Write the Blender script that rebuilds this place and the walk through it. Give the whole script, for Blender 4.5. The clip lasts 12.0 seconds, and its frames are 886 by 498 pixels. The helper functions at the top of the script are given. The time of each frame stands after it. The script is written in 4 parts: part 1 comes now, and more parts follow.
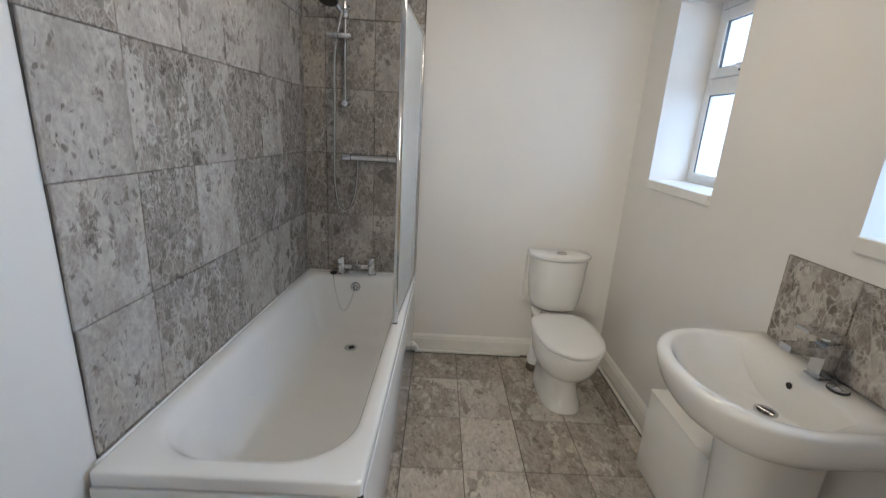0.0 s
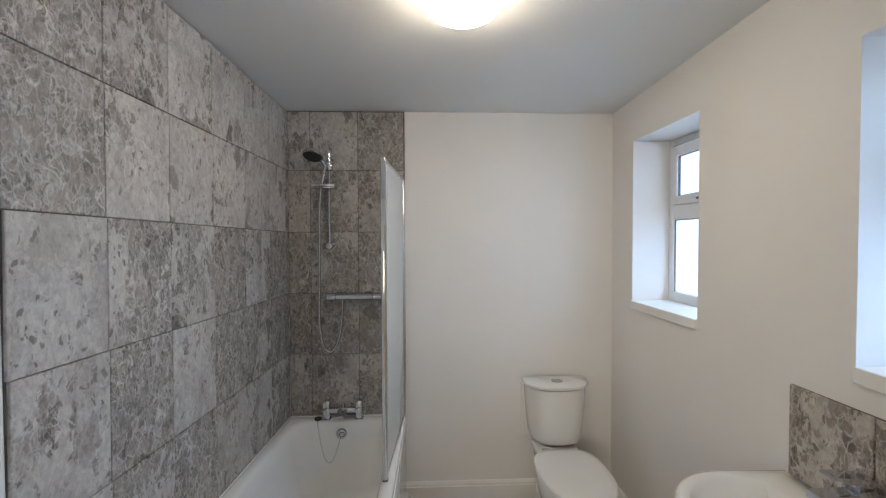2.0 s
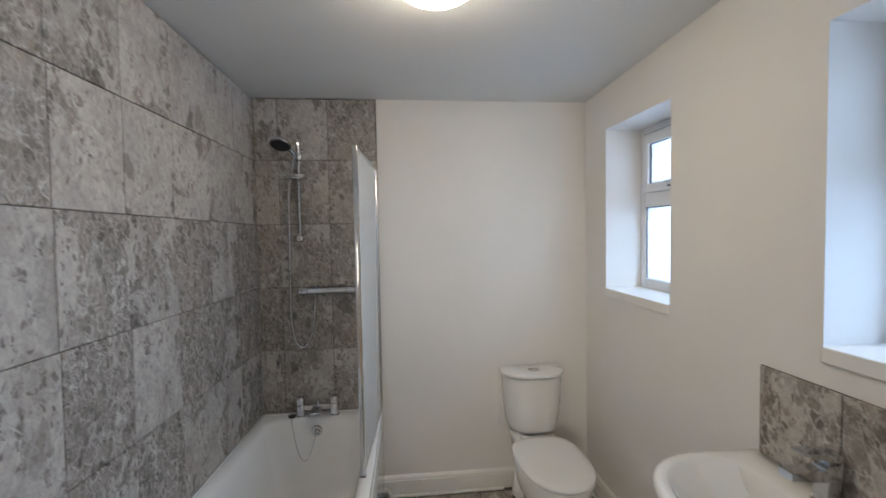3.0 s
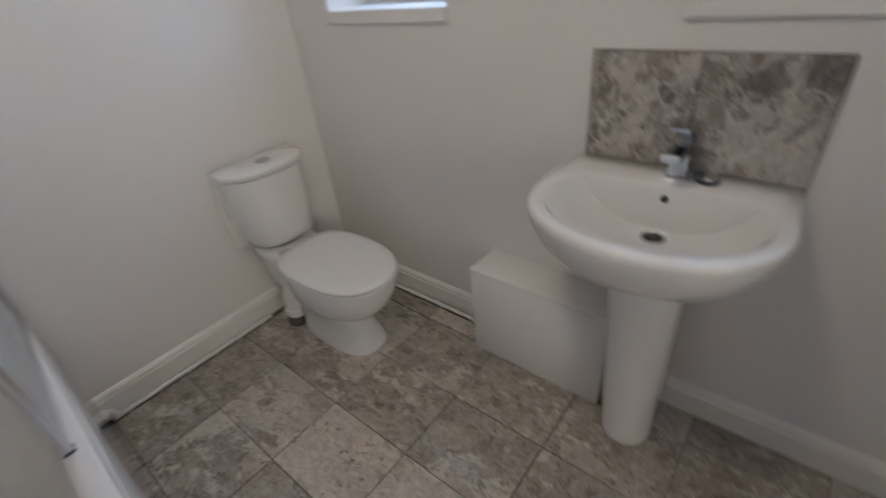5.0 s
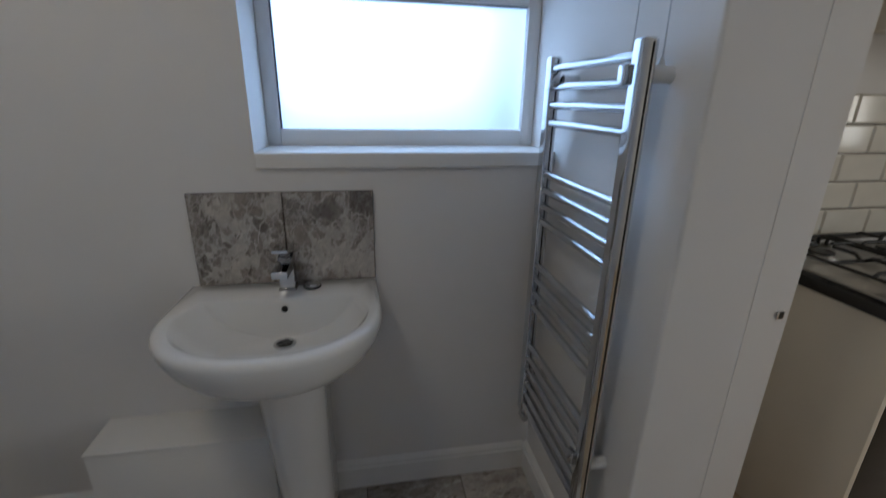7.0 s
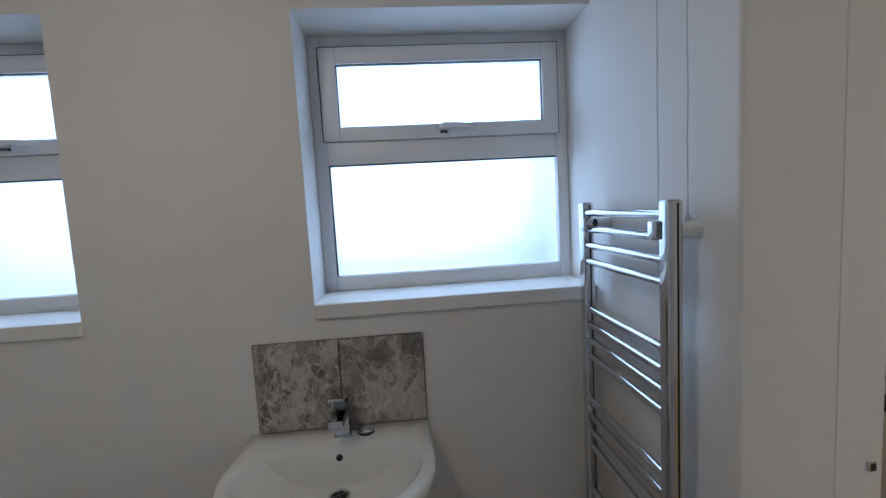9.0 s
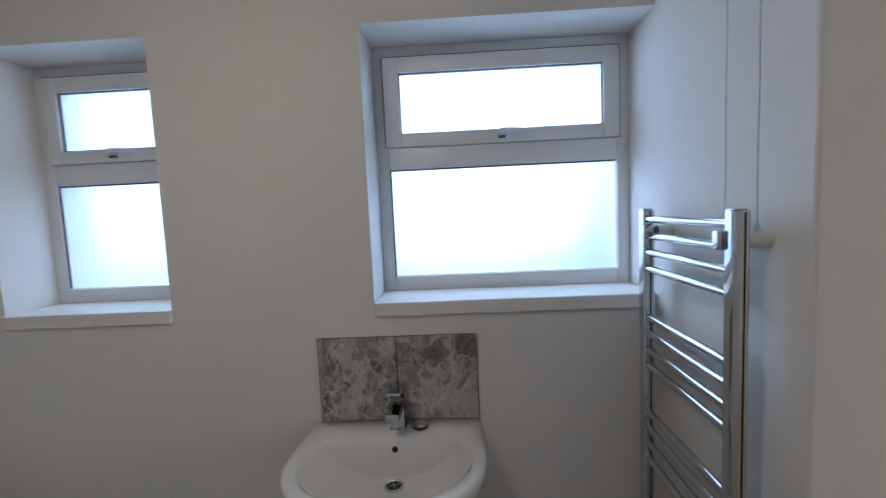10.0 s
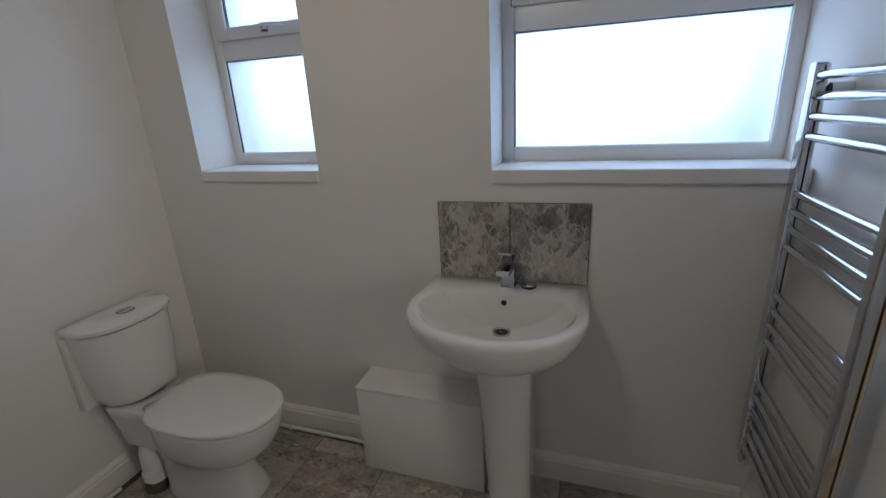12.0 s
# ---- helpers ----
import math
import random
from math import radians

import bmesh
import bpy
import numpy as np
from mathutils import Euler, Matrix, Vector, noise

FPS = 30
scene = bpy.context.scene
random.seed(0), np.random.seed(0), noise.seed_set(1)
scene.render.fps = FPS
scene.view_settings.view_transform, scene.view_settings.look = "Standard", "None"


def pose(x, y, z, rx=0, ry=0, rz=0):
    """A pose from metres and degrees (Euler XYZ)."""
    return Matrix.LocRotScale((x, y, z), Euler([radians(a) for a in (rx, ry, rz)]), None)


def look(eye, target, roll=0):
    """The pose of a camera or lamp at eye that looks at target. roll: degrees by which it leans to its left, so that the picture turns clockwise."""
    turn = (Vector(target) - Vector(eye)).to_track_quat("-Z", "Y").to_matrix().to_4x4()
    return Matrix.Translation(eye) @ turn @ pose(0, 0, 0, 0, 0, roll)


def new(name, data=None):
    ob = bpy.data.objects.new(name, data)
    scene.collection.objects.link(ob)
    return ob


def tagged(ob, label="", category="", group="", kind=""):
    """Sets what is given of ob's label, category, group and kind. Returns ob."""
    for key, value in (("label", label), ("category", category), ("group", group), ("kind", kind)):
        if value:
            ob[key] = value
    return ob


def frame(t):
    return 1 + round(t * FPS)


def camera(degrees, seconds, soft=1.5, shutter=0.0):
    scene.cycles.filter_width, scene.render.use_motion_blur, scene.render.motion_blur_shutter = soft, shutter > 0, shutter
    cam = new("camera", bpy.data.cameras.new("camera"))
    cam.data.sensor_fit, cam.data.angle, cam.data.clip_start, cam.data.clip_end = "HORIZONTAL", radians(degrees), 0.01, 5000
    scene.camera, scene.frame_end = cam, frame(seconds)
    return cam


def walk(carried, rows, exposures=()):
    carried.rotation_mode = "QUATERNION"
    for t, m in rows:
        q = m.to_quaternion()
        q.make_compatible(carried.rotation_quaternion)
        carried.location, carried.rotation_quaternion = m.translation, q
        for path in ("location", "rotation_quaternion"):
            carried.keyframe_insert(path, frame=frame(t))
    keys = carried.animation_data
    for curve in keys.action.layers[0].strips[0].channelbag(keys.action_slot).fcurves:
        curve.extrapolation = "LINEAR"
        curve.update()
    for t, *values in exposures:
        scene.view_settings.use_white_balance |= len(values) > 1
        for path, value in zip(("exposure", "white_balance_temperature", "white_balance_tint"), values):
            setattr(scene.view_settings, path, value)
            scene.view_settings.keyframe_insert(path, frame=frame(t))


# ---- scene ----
cam = camera(90.7, 12.0, soft=1.25, shutter=0.4)
PATH = [
    (0, (-0.048, -0.152, 1.471), (-0.007, 1.77, 0.919), 3.4),
    (0.5, (-0.054, -0.136, 1.508), (0.001, 1.822, 1.105), 1.8),
    (1, (-0.046, -0.127, 1.541), (0.002, 1.855, 1.279), 1.2),
    (1.5, (-0.051, -0.125, 1.574), (0.012, 1.871, 1.465), 0.5),
    (2, (-0.045, -0.116, 1.588), (0.042, 1.882, 1.538), -0.2),
    (2.5, (-0.045, -0.107, 1.586), (0.069, 1.89, 1.551), -0.8),
    (3, (-0.051, -0.079, 1.575), (0.156, 1.908, 1.491), -1.0),
    (3.2, (-0.063, -0.058, 1.561), (0.253, 1.908, 1.378), -0.8),
    (4.8, (-0.118, 0.676, 1.399), (0.989, 2.037, 0.439), -3.0),
    (5, (-0.098, 0.714, 1.349), (1.152, 1.837, 0.264), -6.4),
    (5.5, (-0.178, 0.805, 1.284), (1.23, 1.328, -0.037), -1.2),
    (6, (-0.208, 0.727, 1.266), (1.326, 0.866, -0.011), -0.0),
    (6.5, (-0.23, 0.678, 1.338), (1.516, 0.505, 0.379), 1.0),
    (7, (-0.223, 0.682, 1.394), (1.64, 0.349, 0.746), 1.0),
    (7.2, (-0.224, 0.665, 1.41), (1.664, 0.291, 0.867), 1.0),
    (8.8, (-0.254, 0.689, 1.504), (1.727, 0.505, 1.303), -3.6),
    (9, (-0.255, 0.696, 1.518), (1.729, 0.532, 1.329), -3.2),
    (9.5, (-0.265, 0.704, 1.528), (1.726, 0.618, 1.359), -2.9),
    (10, (-0.288, 0.704, 1.532), (1.703, 0.784, 1.354), -2.6),
    (10.5, (-0.321, 0.697, 1.511), (1.642, 1.034, 1.329), -2.0),
    (11, (-0.35, 0.692, 1.49), (1.55, 1.244, 1.195), -2.8),
    (11.5, (-0.358, 0.687, 1.468), (1.489, 1.305, 1.012), -3.0),
    (12, (-0.359, 0.68, 1.452), (1.442, 1.294, 0.833), -3.0),
]
walk(cam, [(t, look(eye, target, roll)) for t, eye, target, roll in PATH], exposures=[
    (0, 0.08, 6120, 4), (2.5, -0.07, 6100, 5), (3.2, -0.12, 6100, 5), (4.8, -0.08, 6000, 6), (5.0, -0.31, 5920, 8), (5.5, 0.19, 5680, 7), (6.0, 0.23, 5500, 6), (6.5, -0.80, 5480, 5), (7.0, -1.07, 5500, 5), (9.0, -0.97, 5650, 5), (10.5, -0.88, 5800, 6), (12.0, -0.99, 5920, 7)])

# ---- light and exposure ----
world = bpy.data.worlds.new("sky")
scene.world = world
world.use_nodes = True
sky = world.node_tree.nodes.new("ShaderNodeTexSky")
sky.sky_type = "NISHITA"
sky.sun_disc = False
sky.sun_elevation, sky.sun_rotation = radians(35), radians(200)
world.node_tree.links.new(sky.outputs[0], world.node_tree.nodes["Background"].inputs[0])
world.node_tree.nodes["Background"].inputs[1].default_value = 0.1


def lamp(name, kind, energy, colour, m, size=None):
    data = bpy.data.lights.new(name, kind)
    data.energy, data.color = energy, colour
    if kind == "AREA":
        data.shape, data.size, data.size_y = "RECTANGLE", size[0], size[1]
    elif size is not None:
        data.shadow_soft_size = size
    ob = new(name, data)
    ob.matrix_world = m
    return ob


sun = bpy.data.lights.new("sun", "SUN")
sun.energy, sun.angle, sun.color = 0.8, radians(20), (1.0, 0.95, 0.9)
sun_ob = new("sun", sun)
sun_ob.matrix_world = look((-6, 8, 9), (0, 0, 0))
# daylight standing in the window openings, outside the panes
lamp("daylight_small", "AREA", 38.0, (0.54, 0.71, 1.0), look((1.72, 2.15, 2.15), (0.4, 1.95, 1.70)), (1.1, 1.9))
lamp("daylight_large", "AREA", 62.0, (0.54, 0.71, 1.0), look((1.72, 0.78, 2.15), (0.4, 0.62, 1.70)), (1.6, 1.9))
# added warm fill for the kitchen, whose own light source is unknown
lamp("daylight_kitchen", "AREA", 35, (1.0, 0.87, 0.72), look((-1.0, -2.93, 1.6), (-1.0, -1.0, 1.2)), (1.2, 1.0))

# ---- materials ----
def material(name):
    m = bpy.data.materials.new(name)
    m.use_nodes = True
    return m, m.node_tree.nodes, m.node_tree.links, m.node_tree.nodes["Principled BSDF"]


def ramp(nodes, stops):
    r = nodes.new("ShaderNodeValToRGB")
    el = r.color_ramp.elements
    while len(el) < len(stops):
        el.new(0.5)
    for e, (p, c) in zip(el, stops):
        e.position, e.color = p, (*c, 1) if len(c) == 3 else c
    return r


def grey(v):
    return (v, v, v)


def plain(name, colour, rough, metal=0.0, vary=0.03, scale=6.0, bump=0.0, bump_scale=120.0, coat=0.0):
    m, n, l, b = material(name)
    co = n.new("ShaderNodeTexCoord")
    big = n.new("ShaderNodeTexNoise")
    big.inputs["Scale"].default_value, big.inputs["Detail"].default_value = scale, 5
    l.new(co.outputs["Object"], big.inputs["Vector"])
    dark = tuple(c * (1 - vary) for c in colour)
    light = tuple(min(1, c * (1 + vary)) for c in colour)
    r = ramp(n, [(0.3, dark), (0.7, light)])
    l.new(big.outputs["Fac"], r.inputs["Fac"])
    l.new(r.outputs["Color"], b.inputs["Base Color"])
    b.inputs["Metallic"].default_value = metal
    b.inputs["Coat Weight"].default_value = coat
    fine = n.new("ShaderNodeTexNoise")
    fine.inputs["Scale"].default_value, fine.inputs["Detail"].default_value = bump_scale, 3
    l.new(co.outputs["Object"], fine.inputs["Vector"])
    rr = n.new("ShaderNodeMapRange")
    rr.inputs["To Min"].default_value, rr.inputs["To Max"].default_value = rough * 0.85, min(1, rough * 1.15)
    l.new(fine.outputs["Fac"], rr.inputs["Value"])
    l.new(rr.outputs["Result"], b.inputs["Roughness"])
    if bump:
        bp = n.new("ShaderNodeBump")
        bp.inputs["Strength"].default_value, bp.inputs["Distance"].default_value = bump, 0.002
        l.new(fine.outputs["Fac"], bp.inputs["Height"])
        l.new(bp.outputs["Normal"], b.inputs["Normal"])
    return m


def marble(name, tones, rough, amount, size=1.0, veins=1.0, soft=1.0, fine=1.0, relief=0.10):
    """Brown-grey breccia marble: pale clouded ground with specks, swarms of dark stones in a net of light veins; every piece is cut from another spot."""
    m, n, l, b = material(name)
    pale, mid, dark, vein, warm = tones

    def maths(op, a, c):
        q = n.new("ShaderNodeMath")
        q.operation = op
        for k, v in enumerate((a, c)):
            if isinstance(v, (int, float)):
                q.inputs[k].default_value = v
            else:
                l.new(v, q.inputs[k])
        return q.outputs[0]

    def noise_at(vec, scale, detail, rough_=0.55):
        q = n.new("ShaderNodeTexNoise")
        q.inputs["Scale"].default_value, q.inputs["Detail"].default_value, q.inputs["Roughness"].default_value = scale, detail, rough_
        l.new(vec, q.inputs["Vector"])
        return q

    def step(v, lo, hi):
        q = n.new("ShaderNodeMapRange")
        q.interpolation_type = "SMOOTHSTEP"
        q.inputs["From Min"].default_value, q.inputs["From Max"].default_value = lo, hi
        l.new(v, q.inputs["Value"])
        return q.outputs["Result"]

    def mix(fac, a, c):
        q = n.new("ShaderNodeMix")
        q.data_type = "RGBA"
        l.new(fac, q.inputs[0])
        for k, v in ((6, a), (7, c)):
            if isinstance(v, tuple):
                q.inputs[k].default_value = (*v, 1)
            else:
                l.new(v, q.inputs[k])
        return q.outputs[2]

    co = n.new("ShaderNodeTexCoord")
    info = n.new("ShaderNodeObjectInfo")
    wide = n.new("ShaderNodeCombineXYZ")
    for i, k in enumerate((41.0, 73.0, 29.0)):
        l.new(maths("MULTIPLY", info.outputs["Random"], k), wide.inputs[i])
    place = n.new("ShaderNodeVectorMath")
    place.operation = "ADD"
    l.new(co.outputs["Object"], place.inputs[0])
    l.new(wide.outputs[0], place.inputs[1])
    # the stone is drawn out along a slant
    slant = n.new("ShaderNodeMapping")
    slant.inputs["Rotation"].default_value = (0, 0, radians(32))
    slant.inputs["Scale"].default_value = (1.25 * size, 0.8 * size, size)
    l.new(place.outputs[0], slant.inputs["Vector"])
    at = slant.outputs[0]

    def bent(vec, scale, by):
        q = n.new("ShaderNodeVectorMath")
        q.operation = "MULTIPLY_ADD"
        l.new(noise_at(at, scale, 3).outputs["Color"], q.inputs[0])
        q.inputs[1].default_value = (by, by, by)
        l.new(vec, q.inputs[2])
        return q.outputs[0]

    warped = bent(bent(at, 9, 0.05), 40, 0.022)
    rough_warp = bent(warped, 95, 0.010 * fine)

    def cells(vec, scale):
        v = n.new("ShaderNodeTexVoronoi")
        v.inputs["Scale"].default_value = scale
        l.new(vec, v.inputs["Vector"])
        sep = n.new("ShaderNodeSeparateColor")
        l.new(v.outputs["Color"], sep.inputs[0])
        e = n.new("ShaderNodeTexVoronoi")
        e.feature = "DISTANCE_TO_EDGE"
        e.inputs["Scale"].default_value = scale
        l.new(vec, e.inputs["Vector"])
        return sep.outputs[0], sep.outputs[1], e.outputs["Distance"]

    # where the stones swarm; some pieces have many, some few
    other = maths("FRACT", maths("MULTIPLY", info.outputs["Random"], 17.31), 0.0)
    lean = maths("MULTIPLY", maths("SUBTRACT", other, 0.5), 0.32)
    field = maths("ADD", noise_at(bent(at, 5, 0.10), 4.2, 4, 0.6).outputs["Fac"], lean)
    swarm = step(field, 0.43 - 0.12 * amount, 0.71 - 0.12 * amount)
    # ground: pale, softly clouded, with a warm tinge here and there
    ground = mix(maths("MULTIPLY", step(noise_at(warped, 8, 6, 0.6).outputs["Fac"], 0.42, 0.72), 0.6), pale, mid)
    ground = mix(maths("MULTIPLY", step(noise_at(at, 6.5, 3).outputs["Fac"], 0.55, 0.75), 0.45), ground, warm)
    # big and middling stones
    a1, a2, ae = cells(bent(warped, 100, 0.005 * fine), 15)
    b1, b2, be = cells(rough_warp, 36)
    c1, c2, ce = cells(rough_warp, 80)
    d1, d2, de = cells(rough_warp, 165)
    body = mix(maths("MULTIPLY", b1, 0.8), dark, mid)
    body = mix(maths("MULTIPLY", step(a1, 0.62, 0.72), 0.75), body, mix(a2, dark, mid))
    body = mix(maths("MULTIPLY", step(c1, 0.55, 0.8), 0.45), body, mid)
    body = mix(maths("MULTIPLY", step(d1, 0.6, 0.75), 0.4 * fine), body, mix(d2, dark, pale))
    body = mix(maths("MULTIPLY", step(a2, 0.6, 0.8), 0.25), body, warm)
    net = maths("MULTIPLY", maths("SUBTRACT", 1.0, step(be, 0.02, 0.06 + 0.09 * soft)), step(noise_at(at, 21, 4, 0.65).outputs["Fac"], 0.38, 0.58))
    net_fine = maths("MULTIPLY", maths("SUBTRACT", 1.0, step(ce, 0.02, 0.09 + 0.08 * soft)), step(noise_at(at, 30, 3).outputs["Fac"], 0.42, 0.58))
    net_wide = maths("MULTIPLY", maths("SUBTRACT", 1.0, step(ae, 0.006, 0.03 + 0.04 * soft)), step(noise_at(at, 14, 3, 0.65).outputs["Fac"], 0.46, 0.62))
    body = mix(maths("MULTIPLY", net_fine, 0.5 * veins), body, pale)
    body = mix(maths("MULTIPLY", net, 0.62 * veins), body, pale)
    body = mix(maths("MULTIPLY", net_wide, 0.5 * veins), body, vein)
    # stones thin out at the rim of a swarm, one by one
    lot = maths("ADD", maths("MULTIPLY", maths("SUBTRACT", b2, 0.5), 0.72), maths("MULTIPLY", maths("SUBTRACT", c1, 0.5), 0.40))
    ragged = step(maths("ADD", swarm, lot), 0.42, 0.47 + 0.13 * soft)
    col = mix(maths("MULTIPLY", ragged, 0.92), ground, body)
    # lone stones and specks in the pale ground
    lone = maths("MULTIPLY", step(a1, 0.92, 0.93 + 0.04 * soft), step(ae, 0.02, 0.06 + 0.10 * soft))
    col = mix(maths("MULTIPLY", lone, 0.75), col, mix(a2, dark, mid))
    spots = maths("MULTIPLY", step(c2, 0.80, 0.86), step(ce, 0.05, 0.22))
    spots = maths("MULTIPLY", spots, step(noise_at(at, 10, 2).outputs["Fac"], 0.40, 0.62))
    col = mix(maths("MULTIPLY", spots, 0.7), col, dark)
    dots = maths("MULTIPLY", step(d2, 0.80, 0.88), step(noise_at(at, 13, 2).outputs["Fac"], 0.36, 0.6))
    col = mix(maths("MULTIPLY", dots, 0.4), col, mid)
    # long thin white veins
    ridge = maths("ABSOLUTE", maths("SUBTRACT", noise_at(bent(at, 20, 0.03), 5.0, 2).outputs["Fac"], 0.5), 0.0)
    thread = maths("MULTIPLY", maths("SUBTRACT", 1.0, step(ridge, 0.001, 0.007)), step(noise_at(at, 7, 2).outputs["Fac"], 0.52, 0.64))
    col = mix(maths("MULTIPLY", thread, 0.6 * veins), col, vein)
    # cloudy shading within stones and ground alike
    cloud = n.new("ShaderNodeMapRange")
    cloud.inputs["From Min"].default_value, cloud.inputs["From Max"].default_value = 0.3, 0.7
    cloud.inputs["To Min"].default_value, cloud.inputs["To Max"].default_value = 0.80, 1.18
    l.new(noise_at(warped, 55, 4, 0.6).outputs["Fac"], cloud.inputs["Value"])
    # fine grain, and a tone of its own for every piece
    grain = n.new("ShaderNodeMapRange")
    grain.inputs["To Min"].default_value, grain.inputs["To Max"].default_value = 0.86, 1.14
    l.new(noise_at(at, 150, 3).outputs["Fac"], grain.inputs["Value"])
    tr = n.new("ShaderNodeMapRange")
    tr.inputs["To Min"].default_value, tr.inputs["To Max"].default_value = 0.94, 1.07
    l.new(info.outputs["Random"], tr.inputs["Value"])
    hue = n.new("ShaderNodeHueSaturation")
    l.new(maths("MULTIPLY", maths("MULTIPLY", grain.outputs["Result"], cloud.outputs["Result"]), tr.outputs["Result"]), hue.inputs["Value"])
    l.new(col, hue.inputs["Color"])
    l.new(hue.outputs["Color"], b.inputs["Base Color"])
    rr = n.new("ShaderNodeMapRange")
    rr.inputs["To Min"].default_value, rr.inputs["To Max"].default_value = rough * 0.75, rough * 1.35
    l.new(noise_at(at, 20, 4).outputs["Fac"], rr.inputs["Value"])
    l.new(rr.outputs["Result"], b.inputs["Roughness"])
    bp = n.new("ShaderNodeBump")
    b.inputs["IOR"].default_value = 1.56
    bp.inputs["Strength"].default_value, bp.inputs["Distance"].default_value = relief, 0.002
    l.new(noise_at(at, 26, 4).outputs["Fac"], bp.inputs["Height"])
    l.new(bp.outputs["Normal"], b.inputs["Normal"])
    return m


def wood_planks():
    m, n, l, b = material("laminate_oak")
    co = n.new("ShaderNodeTexCoord")
    info = n.new("ShaderNodeObjectInfo")
    mp = n.new("ShaderNodeMapping")
    mp.inputs["Scale"].default_value = (1.5, 14, 14)
    off = n.new("ShaderNodeVectorMath")
    off.operation = "ADD"
    l.new(co.outputs["Object"], off.inputs[0])
    mul = n.new("ShaderNodeMath")
    mul.operation = "MULTIPLY"
    mul.inputs[1].default_value = 31.0
    l.new(info.outputs["Random"], mul.inputs[0])
    l.new(mul.outputs[0], off.inputs[1])
    l.new(off.outputs[0], mp.inputs["Vector"])
    g = n.new("ShaderNodeTexNoise")
    g.inputs["Scale"].default_value, g.inputs["Detail"].default_value, g.inputs["Distortion"].default_value = 3, 6, 0.8
    l.new(mp.outputs[0], g.inputs["Vector"])
    r = ramp(n, [(0.3, (0.36, 0.26, 0.16)), (0.55, (0.50, 0.38, 0.25)), (0.75, (0.58, 0.46, 0.32))])
    l.new(g.outputs["Fac"], r.inputs["Fac"])
    l.new(r.outputs["Color"], b.inputs["Base Color"])
    b.inputs["Roughness"].default_value = 0.42
    return m


def frosted():
    m, n, l, b = material("frosted_glass")
    b.inputs["Base Color"].default_value = (0.96, 0.98, 1.0, 1)
    b.inputs["Transmission Weight"].default_value = 1.0
    b.inputs["Roughness"].default_value = 0.62
    b.inputs["IOR"].default_value = 1.45
    co = n.new("ShaderNodeTexCoord")
    v = n.new("ShaderNodeTexNoise")
    v.inputs["Scale"].default_value, v.inputs["Detail"].default_value = 180, 3
    l.new(co.outputs["Object"], v.inputs["Vector"])
    bp = n.new("ShaderNodeBump")
    bp.inputs["Strength"].default_value, bp.inputs["Distance"].default_value = 0.25, 0.001
    l.new(v.outputs["Fac"], bp.inputs["Height"])
    l.new(bp.outputs["Normal"], b.inputs["Normal"])
    return m


def clear_glass():
    m, n, l, b = material("clear_glass")
    b.inputs["Base Color"].default_value = (0.96, 0.985, 0.975, 1)
    b.inputs["Transmission Weight"].default_value = 1.0
    b.inputs["Roughness"].default_value = 0.02
    b.inputs["IOR"].default_value = 1.45
    return m


def glowing(name, colour, strength):
    m, n, l, b = material(name)
    b.inputs["Base Color"].default_value = (0.9, 0.9, 0.88, 1)
    b.inputs["Emission Color"].default_value = (*colour, 1)
    b.inputs["Emission Strength"].default_value = strength
    b.inputs["Roughness"].default_value = 0.35
    return m


PAINT = plain("white_wall_paint", (0.78, 0.757, 0.725), 0.75, vary=0.02, scale=2.5, bump=0.12, bump_scale=160)
CEIL = plain("ceiling_paint", (0.72, 0.72, 0.71), 0.85, vary=0.015, scale=2.0, bump=0.08, bump_scale=140)
GLOSS = plain("white_gloss_wood", (0.80, 0.78, 0.74), 0.38, vary=0.03, scale=9, bump=0.05, bump_scale=90)
BOXING = plain("white_painted_board", (0.80, 0.785, 0.75), 0.5, vary=0.02, scale=7, bump=0.05, bump_scale=110)
UPVC = plain("white_upvc", (0.80, 0.80, 0.80), 0.3, vary=0.015, scale=8)
ACRYLIC = plain("white_acrylic", (0.82, 0.815, 0.80), 0.09, vary=0.012, scale=5, coat=0.3)
CERAMIC = plain("white_ceramic", (0.775, 0.765, 0.74), 0.06, vary=0.01, scale=5, coat=0.5)
SEAT = plain("white_plastic_seat", (0.775, 0.77, 0.755), 0.2, vary=0.01, scale=5)
CHROME = plain("chrome", (0.60, 0.61, 0.63), 0.08, metal=1.0, vary=0.03, scale=12)
SATIN = plain("satin_chrome", (0.62, 0.63, 0.65), 0.22, metal=1.0, vary=0.05, scale=14)
RUBBER = plain("black_rubber", (0.02, 0.02, 0.02), 0.6)
GASKET = plain("grey_gasket", (0.09, 0.09, 0.10), 0.6)
DARK = plain("dark_hole", (0.012, 0.012, 0.012), 0.7)
GROUT = plain("grey_brown_grout", (0.095, 0.08, 0.068), 0.9, vary=0.25, scale=30, bump=0.2, bump_scale=300)
PLASTIC = plain("white_pipe_plastic", (0.78, 0.77, 0.74), 0.35, vary=0.04, scale=14)
CORD = plain("white_cord", (0.55, 0.55, 0.55), 0.7)
LEAD = plain("stained_pipe_collar", (0.09, 0.075, 0.06), 0.8, vary=0.4, scale=40, bump=0.4, bump_scale=160)
UNIT = plain("cream_kitchen_board", (0.72, 0.66, 0.55), 0.42, vary=0.02, scale=6)
BLACK = plain("black_glass_enamel", (0.012, 0.011, 0.011), 0.15, vary=0.1)
IRON = plain("cast_iron_grate", (0.02, 0.019, 0.018), 0.55, bump=0.25, bump_scale=260)
